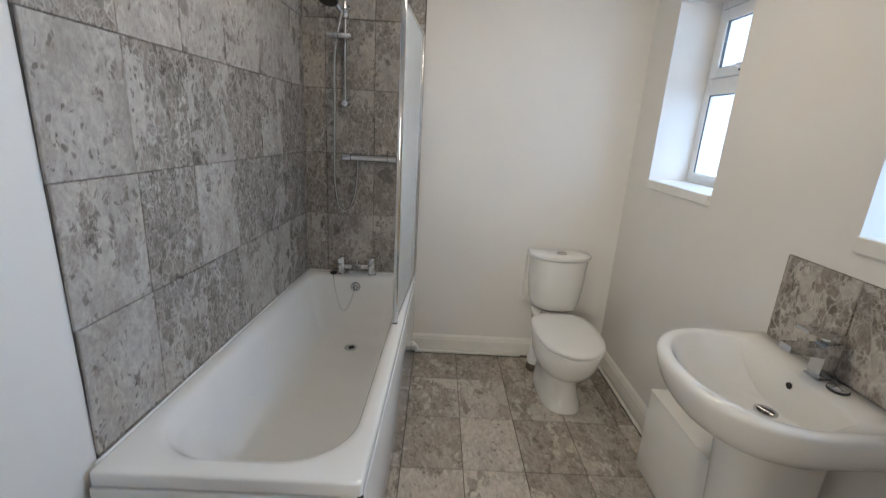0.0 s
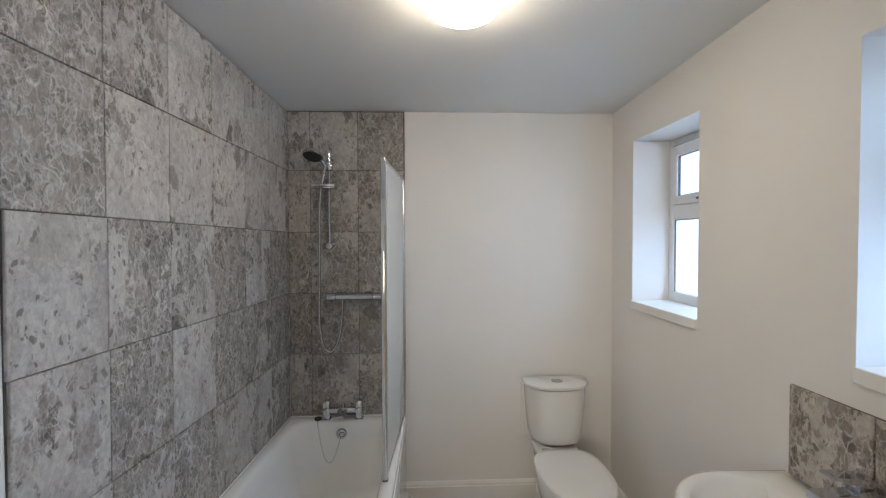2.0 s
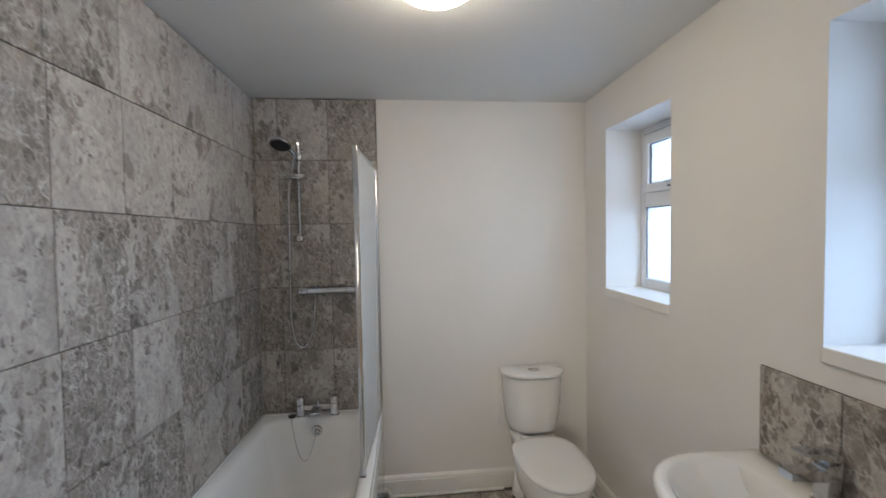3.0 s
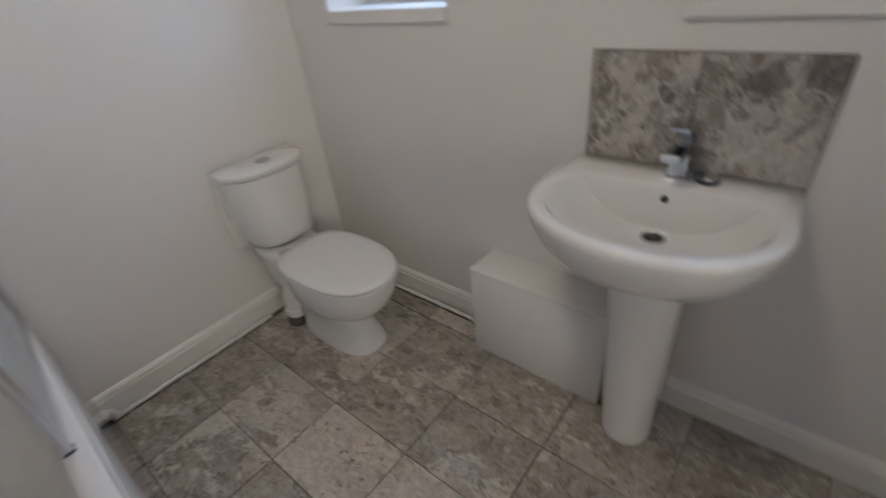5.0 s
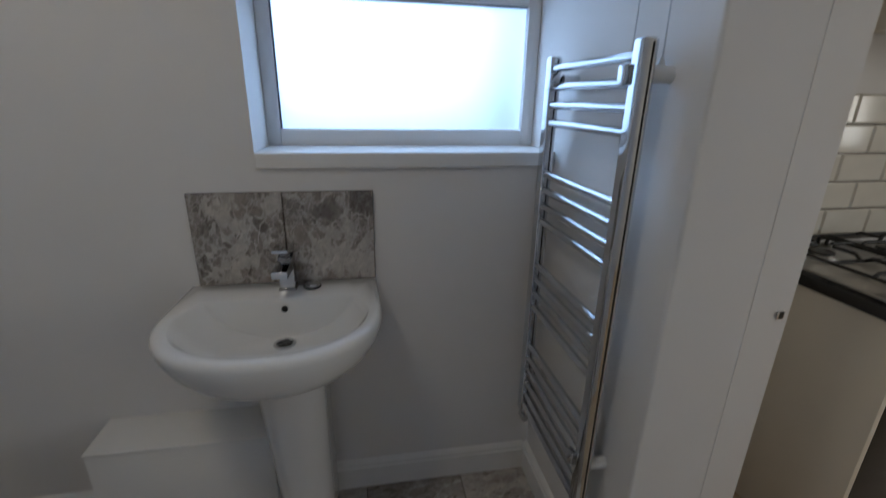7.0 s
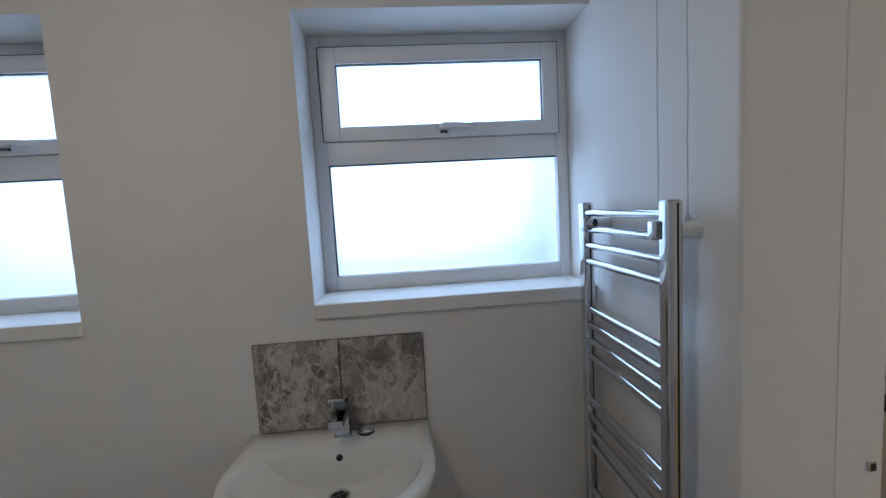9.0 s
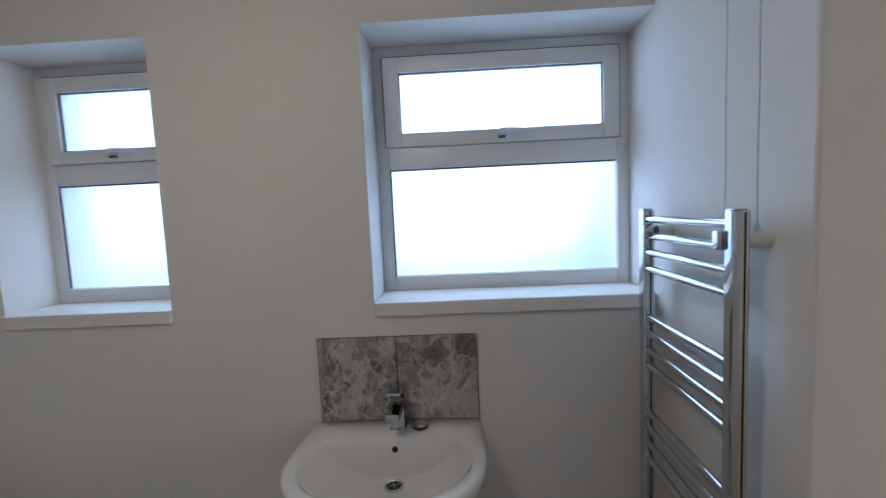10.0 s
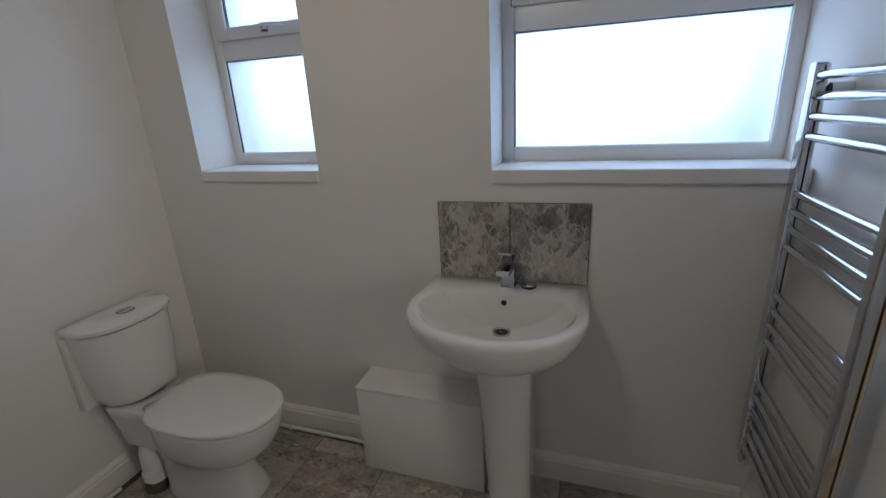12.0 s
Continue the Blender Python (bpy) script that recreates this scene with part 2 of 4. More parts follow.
STEEL = plain("brushed_steel", (0.55, 0.54, 0.52), 0.3, metal=1.0, vary=0.06, scale=22)
METRO = plain("white_metro_glaze", (0.76, 0.72, 0.63), 0.12, vary=0.03, scale=14, coat=0.3)
KGROUT = plain("dark_tile_grout", (0.16, 0.14, 0.12), 0.9)
CREAM = plain("pale_plain_tile", (0.56, 0.525, 0.47), 0.35, vary=0.1, scale=14)
GROUND = plain("concrete_yard", (0.30, 0.29, 0.27), 0.9, vary=0.2, scale=1.5, bump=0.4, bump_scale=40)
# pale ground, mid ground, dark stones, veins, warm tinge
WALLTILE = marble("brown_grey_marble_wall_tile", [(0.46, 0.43, 0.40), (0.285, 0.26, 0.236), (0.105, 0.092, 0.081), (0.57, 0.54, 0.50), (0.385, 0.338, 0.30)], 0.22, 0.93, 0.84, 1.15, 0.55, 0.8)
SPLASHTILE = marble("brown_grey_marble_splash_tile", [(0.47, 0.435, 0.39), (0.29, 0.258, 0.228), (0.10, 0.085, 0.072), (0.57, 0.535, 0.485), (0.41, 0.355, 0.30)], 0.2, 0.72, 0.72, 1.3, 0.5, 0.7)
FLOORTILE = marble("brown_grey_marble_floor_tile", [(0.53, 0.485, 0.43), (0.37, 0.328, 0.285), (0.15, 0.125, 0.103), (0.57, 0.525, 0.46), (0.46, 0.40, 0.335)], 0.05, 0.72, 0.75, 0.3, 2.0, 0.6, 0.02)
OAK = wood_planks()
FROST = frosted()
# bath screen glass: pale grey, slightly rough, only partly see-through
PALE_GLASS = clear_glass()
PALE_GLASS.node_tree.nodes["Principled BSDF"].inputs["Transmission Weight"].default_value = 0.35
PALE_GLASS.node_tree.nodes["Principled BSDF"].inputs["Roughness"].default_value = 0.12
PALE_GLASS.node_tree.nodes["Principled BSDF"].inputs["Base Color"].default_value = (0.66, 0.67, 0.66, 1)
GLOW = glowing("lit_opal_diffuser", (1.0, 0.80, 0.59), 48.0)

# ---- building helpers ----
def box(bm, x0, y0, z0, x1, y1, z1):
    c = [(x, y, z) for x in (min(x0, x1), max(x0, x1)) for y in (min(y0, y1), max(y0, y1)) for z in (min(z0, z1), max(z0, z1))]
    v = [bm.verts.new(p) for p in c]
    for f in ((0, 1, 3, 2), (4, 6, 7, 5), (0, 4, 5, 1), (2, 3, 7, 6), (0, 2, 6, 4), (1, 5, 7, 3)):
        bm.faces.new([v[i] for i in f])
    return bm


def boxes(*rows, bevel=0.0, segments=2):
    bm = bmesh.new()
    for r in rows:
        box(bm, *r)
    if bevel:
        bmesh.ops.bevel(bm, geom=list(bm.edges), offset=bevel, segments=segments, profile=0.5, affect="EDGES")
    return bm


def rings(bm, loops, cap_first=True, cap_last=True):
    """Faces between closed loops of equally many points."""
    vs = [[bm.verts.new(p) for p in lp] for lp in loops]
    n = len(vs[0])
    for a, b in zip(vs, vs[1:]):
        for i in range(n):
            bm.faces.new((a[i], a[(i + 1) % n], b[(i + 1) % n], b[i]))
    if cap_first:
        bm.faces.new(list(reversed(vs[0])))
    if cap_last:
        bm.faces.new(vs[-1])
    bmesh.ops.recalc_face_normals(bm, faces=list(bm.faces))
    return bm


def tube(bm, points, r, seg=12):
    """A round bar along points."""
    pts = [Vector(p) for p in points]
    loops = []
    side = None
    for i, p in enumerate(pts):
        d = (pts[min(i + 1, len(pts) - 1)] - pts[max(i - 1, 0)]).normalized()
        if side is None:
            side = d.orthogonal().normalized()
        side = (side - d * side.dot(d)).normalized()
        up = d.cross(side)
        rr = r[i] if isinstance(r, (list, tuple)) else r
        loops.append([p + rr * (side * math.cos(a) + up * math.sin(a)) for a in [2 * math.pi * k / seg for k in range(seg)]])
    return rings(bm, loops)


def rod(p0, p1, r, seg=16):
    return tube(bmesh.new(), [p0, p1], r, seg)


def turned(centre, profile, seg=32, axis="z"):
    """A body of revolution from (radius, height) pairs."""
    bm = bmesh.new()
    loops = []
    for r, h in profile:
        lp = []
        for k in range(seg):
            a = 2 * math.pi * k / seg
            p = (r * math.cos(a), r * math.sin(a), h)
            if axis == "y":
                p = (p[0], p[2], p[1])
            elif axis == "x":
                p = (p[2], p[0], p[1])
            lp.append((centre[0] + p[0], centre[1] + p[1], centre[2] + p[2]))
        loops.append(lp)
    return rings(bm, loops)


def thing(name, at, label, category, group=""):
    ob = new(name)
    ob.location = at
    ob.empty_display_size = 0.05
    return tagged(ob, label, category, group)


def finish(name, bm, mat, smooth=None):
    me = bpy.data.meshes.new(name)
    bmesh.ops.recalc_face_normals(bm, faces=list(bm.faces))
    bm.to_mesh(me)
    bm.free()
    me.materials.append(mat)
    if smooth is not None:
        me.shade_smooth()
        me.set_sharp_from_angle(angle=radians(smooth))
    return me


def part(name, bm, mat, parent, label="", smooth=40):
    """Links bm, given in world coordinates, as one mesh under parent."""
    ob = new(name, finish(name, bm, mat, smooth))
    if parent is not None:
        ob.parent = parent
        ob.matrix_parent_inverse = Matrix.Translation(-parent.location)
    if label:
        ob["label"] = label
    return ob


def structure(name, bm, mat, label, category, smooth=None):
    return tagged(new(name, finish(name, bm, mat, smooth)), label, category, kind="structure")


SLABS = {}


def slab(name, parent, mat, w, h, thick, m, edge=0.0018):
    """A tile or board of w by h with eased edges; pieces of one size share a mesh. m puts its middle back on its bed, z outwards."""
    key = (round(w, 3), round(h, 3), round(thick, 3), mat.name)
    if key not in SLABS:
        bm = bmesh.new()
        a, b, e = w / 2, h / 2, edge
        rings(bm, [[(-a, -b, 0), (a, -b, 0), (a, b, 0), (-a, b, 0)],
                   [(-a, -b, thick - e), (a, -b, thick - e), (a, b, thick - e), (-a, b, thick - e)],
                   [(-a + e, -b + e, thick), (a - e, -b + e, thick), (a - e, b - e, thick), (-a + e, b - e, thick)]], False, True)
        SLABS[key] = finish(name, bm, mat)
    ob = new(name, SLABS[key])
    ob.parent = parent
    ob.matrix_basis = m
    return ob


def cuts(lo, hi, first, step):
    """Joint positions between lo and hi, one of them at first."""
    k = math.ceil((lo - first) / step + 1e-6)
    out = [lo]
    while first + k * step < hi - 1e-6:
        if first + k * step > lo + 0.004:
            out.append(first + k * step)
        k += 1
    return out + [hi]


# ---- the room ----
X0, X1, Y0, Y1, H = -0.847, 1.10, 0.095, 2.50, 2.335
KY = -0.20
DX0, DX1 = -0.44, 0.485
RISE = 0.028  # the ceiling climbs towards the door
TY = 0.02  # where the tiled floor meets the laminate
# the long wall runs out of square: it swings away from the room towards the door
SKEW = 0.045
SWING = Matrix.Translation((X0, Y1, 0)) @ Euler((0, 0, -math.atan(SKEW))).to_matrix().to_4x4() @ Matrix.Translation((-X0, -Y1, 0))
XD = X0 - SKEW * (Y1 - Y0)  # the long wall's face beside the door
W1 = (1.665, 2.24, 1.24, 2.112)
W2 = (0.095, 0.99, 1.24, 2.112)
FX = 1.305


def wall_with_holes(x0, x1, y0, y1, z0, z1, holes):
    """A wall that runs along y, with openings (ya, yb, za, zb) cut through it."""
    ys = sorted({y0, y1, *[h[0] for h in holes], *[h[1] for h in holes]})
    zs = sorted({z0, z1, *[h[2] for h in holes], *[h[3] for h in holes]})
    bm = bmesh.new()
    gone = lambda y, z: any(h[0] < y < h[1] and h[2] < z < h[3] for h in holes)
    inside = [[not gone((a + b) / 2, (c + d) / 2) for c, d in zip(zs, zs[1:])] for a, b in zip(ys, ys[1:])]
    grid = {}
    def vert(x, y, z):
        return grid.setdefault((x, y, z), bm.verts.new((x, y, z))) if (x, y, z) not in grid else grid[(x, y, z)]
    ok = lambda i, j: 0 <= i < len(ys) - 1 and 0 <= j < len(zs) - 1 and inside[i][j]
    for i, (a, b) in enumerate(zip(ys, ys[1:])):
        for j, (c, d) in enumerate(zip(zs, zs[1:])):
            if not inside[i][j]:
                continue
            for x in (x0, x1):
                bm.faces.new([vert(x, a, c), vert(x, b, c), vert(x, b, d), vert(x, a, d)])
            for (ii, jj, p, q) in ((i - 1, j, (a, c), (a, d)), (i + 1, j, (b, c), (b, d)), (i, j - 1, (a, c), (b, c)), (i, j + 1, (a, d), (b, d))):
                if not ok(ii, jj):
                    bm.faces.new([vert(x0, *p), vert(x0, *q), vert(x1, *q), vert(x1, *p)])
    return bm


wall_window = structure("wall_window", wall_with_holes(X1, 1.52, -3.0, Y1 + 0.15, -0.02, H + 0.05,
    [(W1[0], W1[1], W1[2], W1[3]), (W2[0], W2[1], W2[2], W2[3])]), PAINT, "warm white painted plaster wall with two deep window reveals", "wall")
wall_left = structure("wall_left", boxes((X0 - 0.15, Y0 - 0.1, -0.02, X0, Y1, H + 0.14)), PAINT, "white painted plaster wall, tiled over the bath", "wall")
wall_back = structure("wall_back", boxes((X0 - 0.15, Y1, -0.02, X1, Y1 + 0.15, H + 0.14)), PAINT, "white painted plaster wall, partly tiled", "wall")
nib = boxes((DX1, KY, -0.02, X1, Y0, H + 0.14))
worn = [e for e in nib.edges if all(abs(v.co.x - DX1) < 1e-4 and abs(v.co.y - Y0) < 1e-4 for v in e.verts)]
bmesh.ops.bevel(nib, geom=worn, offset=0.009, segments=4, profile=0.5, affect="EDGES")
wall_door_nib = structure("wall_door_nib", nib, PAINT, "white painted wall stub beside the doorway", "wall", smooth=35)
wall_door_side = structure("wall_door_side", boxes((XD - 0.05, KY, -0.02, DX0, Y0, H + 0.14)), PAINT, "white painted wall beside the doorway", "wall")
wall_door_head = structure("wall_door_head", boxes((DX0, KY, 2.06, DX1, Y0, H + 0.14)), PAINT, "white painted wall over the doorway", "wall")
wall_left.data.transform(SWING)
ceiling = structure("ceiling", boxes((XD - 0.01, Y0, H, X1, Y1, H + 0.04)), CEIL, "flat white painted ceiling", "ceiling")
for v in ceiling.data.vertices:
    v.co.z += RISE * (Y1 - v.co.y)
floor = structure("floor", boxes((XD - 0.01, TY, -0.04, X1, Y1, -0.0075)), GROUT, "brown-grey marble-effect tiled bathroom floor", "floor")
# the kitchen beyond the doorway
kitchen_floor = structure("floor_kitchen", boxes((-2.2, -3.0, -0.04, X1, TY, -0.012)), GROUT, "oak laminate kitchen floor", "floor")
structure("ceiling_kitchen", boxes((-2.2, -3.0, H + 0.06, X1, KY, H + 0.10)), CEIL, "white kitchen ceiling", "ceiling")
structure("wall_kitchen_side", boxes((-2.35, -3.0, -0.02, -2.2, KY, H + 0.14)), PAINT, "white painted kitchen wall", "wall")
structure("wall_kitchen_door", boxes((-2.35, KY, -0.02, XD - 0.05, Y0, H + 0.14)), PAINT, "white painted kitchen wall", "wall")
# unseen far wall; its opening is made up to go with the kitchen fill
bm = boxes((-2.35, -3.15, -0.02, -1.6, -3.0, H + 0.14), (-0.4, -3.15, -0.02, 1.4, -3.0, H + 0.14), (-1.6, -3.15, -0.02, -0.4, -3.0, 1.1), (-1.6, -3.15, 2.1, -0.4, -3.0, H + 0.14))
structure("wall_kitchen_far", bm, PAINT, "unseen white kitchen wall with an added opening behind the fill lamp", "wall")
structure("ground", boxes((-60, -60, -0.5, 60, 60, -0.4)), GROUND, "grey concrete yard outside", "ground")

# ---- skirting boards ----
def skirting(name, run, parent=None):
    """A board with a stepped moulded top along a plan line; the room lies on its left side."""
    (ax, ay), (bx, by) = run
    d = Vector((bx - ax, by - ay, 0)).normalized()
    nrm = Vector((-d.y, d.x, 0))
    prof = [(0.0, 0.0), (0.018, 0.0), (0.018, 0.088), (0.014, 0.093), (0.014, 0.102), (0.009, 0.110), (0.004, 0.116), (0.0, 0.118)]
    bm = bmesh.new()
    rings(bm, [[Vector((px, py, 0)) + nrm * o + Vector((0, 0, z)) for o, z in prof] for px, py in ((ax, ay), (bx, by))])
    return structure(name, bm, GLOSS, "white gloss painted skirting board", "skirting board", smooth=30)


skirting("baseboard_back", ((X1 - 0.0185, Y1), (-0.165, Y1)))
skirting("baseboard_window", ((X1, Y0 + 0.0185), (X1, Y1)))
skirting("baseboard_nib", ((DX1 - 0.018, Y0), (X1, Y0)))
skirting("baseboard_nib_end", ((DX1, -0.080), (DX1, Y0)))
skirting("baseboard_door_side", ((XD, Y0), (DX0, Y0)))

# door lining with its strike plate
lining = structure("door_frame", boxes((DX1 - 0.0012, KY - 0.004, 0, DX1 + 0.01, -0.105, 2.06), (DX0, KY - 0.004, 0, DX0 + 0.012, -0.02, 2.06),
    (DX0 + 0.012, KY - 0.004, 2.045, DX1 - 0.004, -0.064, 2.06), bevel=0.0006), PAINT, "white painted door lining in the doorway", "door frame")
plate = part("strike_plate", boxes((DX1 - 0.0045, -0.190, 0.958, DX1 - 0.002, -0.172, 0.978), bevel=0.0008), SATIN, lining, "small brass-grey strike plate")
part("latch_hole", boxes((DX1 - 0.0053, -0.187, 0.960, DX1 - 0.0043, -0.177, 0.976)), DARK, plate)

# ---- windows ----
def casement(name, w, label, vent):
    """A white plastic window: fixed pane below, top-hung vent above, in a deep plastered reveal."""
    ya, yb, za, zb = w
    fx0, fx1 = FX, FX + 0.065
    win = thing(name, (FX, (ya + yb) / 2, za), label, "window")
    win["kind"] = "structure"
    f = 0.042
    mid = za + 0.488
    part("window_frame", boxes((fx0, ya, za, fx1, ya + f, zb), (fx0, yb - f, za, fx1, yb, zb), (fx0, ya + f, zb - f, fx1, yb - f, zb), (fx0, ya + f, za, fx1, yb - f, za + f + 0.012), bevel=0.004), UPVC, win)
    part("transom", boxes((fx0, ya + f, mid - 0.045, fx1, yb - f, mid + 0.032), bevel=0.004), UPVC, win)
    # opening vent, proud of the frame
    s = 0.055
    sa, sb, sc, sd = ya + f - 0.006, yb - f + 0.006, mid + 0.033, zb - f + 0.002
    sx0, sx1 = fx0 - 0.014, fx0 + 0.04
    part("gasket", boxes((sx0 + 0.009, sa - 0.004, sd, sx0 + 0.016, sb + 0.004, sd + 0.004), (sx0 + 0.009, sa - 0.004, sc, sx0 + 0.016, sa, sd), (sx0 + 0.009, sb, sc, sx0 + 0.016, sb + 0.004, sd)), GASKET, win, "dark rubber seal")
    sash = part("sash", boxes((sx0, sa, sc, sx1, sa + s, sd), (sx0, sb - s, sc, sx1, sb, sd), (sx0, sa + s, sd - s, sx1, sb - s, sd), (sx0, sa + s, sc, sx1, sb - s, sc + s - 0.01), bevel=0.004), UPVC, win)
    p1 = part("pane", boxes((sx0 + 0.022, sa + s - 0.006, sc + s - 0.016, sx0 + 0.028, sb - s + 0.006, sd - s + 0.006)), FROST, sash, "frosted glass pane", smooth=None)
    p2 = part("pane", boxes((fx0 + 0.026, ya + f - 0.006, za + f + 0.006, fx0 + 0.032, yb - f + 0.006, mid - 0.040)), FROST, win, "frosted glass pane", smooth=None)
    for p in (p1, p2):
        p.visible_shadow = False
    # glazing beads
    def bead(a, b, c, d, x, par):
        t = 0.006
        part("bead", boxes((x, a, c, x + 0.012, a + t, d), (x, b - t, c, x + 0.012, b, d), (x, a + t, d - t, x + 0.012, b - t, d), (x, a + t, c, x + 0.012, b - t, c + t)), GASKET if par is sash else UPVC, par, smooth=None)
    bead(sa + s - 0.003, sb - s + 0.003, sc + s - 0.013, sd - s + 0.003, sx0 + 0.008, sash)
    bead(ya + f - 0.004, yb - f + 0.004, za + f + 0.008, mid - 0.041, fx0 + 0.012, win)
    part("seal", boxes((fx0 + 0.006, ya + f + 0.003, mid - 0.0505, fx0 + 0.011, yb - f - 0.006, mid - 0.0455), (fx0 + 0.006, yb - f - 0.0055, za + f + 0.013, fx0 + 0.011, yb - f - 0.0005, mid - 0.046)), GASKET, win, "dark rubber seal", smooth=None)
    # handle
    c = (sa + sb) / 2 + vent
    z = sc + s / 2 + 0.006
    hd = part("handle", boxes((sx0 - 0.011, c - 0.016, z - 0.011, sx0, c + 0.016, z + 0.011), bevel=0.004), UPVC, sash, "white window handle")
    lever = bmesh.new()
    tube(lever, [(sx0 - 0.014, c + 0.01, z + 0.002), (sx0 - 0.028, c + 0.0, z + 0.004), (sx0 - 0.032, c - 0.04, z + 0.003), (sx0 - 0.032, c - 0.095, z - 0.001), (sx0 - 0.03, c - 0.11, z - 0.003)], [0.008, 0.0085, 0.0075, 0.0065, 0.004], 10)
    part("lever", lever, UPVC, hd)
    part("lock_slot", boxes((sx0 - 0.0125, c - 0.012, z - 0.019, sx0 - 0.001, c + 0.012, z - 0.0115)), GASKET, hd, "dark lock slot")
    return win


casement("window_1", W1, "small white plastic window with frosted glass in a reveal", 0.0)
casement("window_2", W2, "wide white plastic window with frosted glass in a reveal", 0.0)
for nm, w in (("window_sill_1", W1), ("window_sill_2", W2)):
    structure(nm, boxes((X1 - 0.012, w[0] + 0.001, w[2] - 0.042, FX - 0.001, w[1] - 0.001, w[2] + 0.003), bevel=0.004), GLOSS, "white painted window board", "window sill")

# ---- ceiling light ----
LC = (0.080, 1.255)
LH = H + RISE * (Y1 - LC[1])
light = thing("ceiling_light", (LC[0], LC[1], LH), "round flush ceiling light with a lit opal dome", "ceiling light")
part("base", turned((LC[0], LC[1], 0), [(0.128, LH + 0.006), (0.130, LH - 0.030), (0.128, LH - 0.038), (0.120, LH - 0.038)], 48), UPVC, light)
part("diffuser", turned((LC[0], LC[1], 0), [(0.120, LH - 0.0385), (0.123, LH - 0.044), (0.120, LH - 0.062), (0.106, LH - 0.081), (0.078, LH - 0.096), (0.04, LH - 0.104), (0.004, LH - 0.106)], 48), GLOW, light, "glowing opal glass dome")

# ---- bath ----
BX0, BX1, BY0, BY1, BZ = -0.834, -0.160, 0.775, 2.486, 0.532
FALL = 0.0145  # the rim rises towards the head end


def rounded(x0, x1, y0, y1, z, rs, n=10):
    """A closed loop round a rectangle whose four corners have the radii rs (x0y0, x1y0, x1y1, x0y1)."""
    out = []
    for (cx, cy, r, a0) in ((x0 + rs[0], y0 + rs[0], rs[0], 180), (x1 - rs[1], y0 + rs[1], rs[1], 270), (x1 - rs[2], y1 - rs[2], rs[2], 0), (x0 + rs[3], y1 - rs[3], rs[3], 90)):
        for k in range(n + 1):
            a = radians(a0 + 90 * k / n)
            out.append((cx + r * math.cos(a), cy + r * math.sin(a), z))
    return out


bath = thing("bathtub", ((BX0 + BX1) / 2, (BY0 + BY1) / 2, 0), "white acrylic bath along the tiled wall with white side panels", "bathtub")
bm = bmesh.new()
o = [0.012] * 4
ix0, ix1, iy0, iy1 = BX0 + 0.052, BX1 - 0.058, BY0 + 0.075, BY1 - 0.075
rings(bm, [
    rounded(BX0 + 0.006, BX1 - 0.006, BY0 + 0.006, BY1 - 0.004, BZ - 0.042, o),
    rounded(BX0, BX1, BY0, BY1, BZ - 0.040, o),
    rounded(BX0, BX1, BY0, BY1, BZ - 0.008, o),
    rounded(BX0 + 0.003, BX1 - 0.003, BY0 + 0.003, BY1 - 0.003, BZ - 0.002, o),
    rounded(BX0 + 0.009, BX1 - 0.009, BY0 + 0.009, BY1 - 0.009, BZ, o),
    rounded(ix0 - 0.02, ix1 + 0.02, iy0 - 0.02, iy1 + 0.02, BZ - 0.002, (0.18, 0.18, 0.09, 0.09)),
    rounded(ix0 - 0.006, ix1 + 0.006, iy0 - 0.006, iy1 + 0.006, BZ - 0.006, (0.19, 0.19, 0.09, 0.09)),
    rounded(ix0 + 0.004, ix1 - 0.004, iy0 + 0.008, iy1 - 0.003, BZ - 0.02, (0.20, 0.20, 0.09, 0.09)),
    rounded(ix0 + 0.014, ix1 - 0.012, iy0 + 0.04, iy1 - 0.008, BZ - 0.08, (0.20, 0.20, 0.10, 0.10)),
    rounded(ix0 + 0.03, ix1 - 0.026, iy0 + 0.10, iy1 - 0.016, BZ - 0.17, (0.20, 0.20, 0.10, 0.10)),
    rounded(ix0 + 0.05, ix1 - 0.045, iy0 + 0.18, iy1 - 0.028, BZ - 0.26, (0.19, 0.19, 0.10, 0.10)),
    rounded(ix0 + 0.07, ix1 - 0.062, iy0 + 0.26, iy1 - 0.045, BZ - 0.33, (0.17, 0.17, 0.10, 0.10)),
    rounded(ix0 + 0.095, ix1 - 0.085, iy0 + 0.34, iy1 - 0.07, BZ - 0.372, (0.14, 0.14, 0.09, 0.09)),
    rounded(ix0 + 0.13, ix1 - 0.12, iy0 + 0.42, iy1 - 0.11, BZ - 0.388, (0.11, 0.11, 0.07, 0.07)),
    rounded(ix0 + 0.19, ix1 - 0.18, iy0 + 0.55, iy1 - 0.17, BZ - 0.392, (0.05, 0.05, 0.05, 0.05)),
], False, True)
part("shell", bm, ACRYLIC, bath, "glossy white acrylic tub", smooth=50)
part("side_panel", boxes((BX1 - 0.012, BY0 + 0.012, 0.012, BX1 + 0.004, BY1 + 0.003, BZ - 0.046), bevel=0.003), ACRYLIC, bath, "white bath side panel")
part("end_panel", boxes((BX0 + 0.001, BY0 - 0.004, 0.012, BX1 - 0.014, BY0 + 0.012, BZ - 0.046), bevel=0.003), ACRYLIC, bath, "white bath end panel")
# narrow black strip where the side and end panels meet
part("corner_clip", boxes((BX1 - 0.0135, BY0 + 0.001, 0.20, BX1 + 0.001, BY0 + 0.0115, BZ - 0.044)), RUBBER, bath, "black strip at the panel corner", smooth=None)
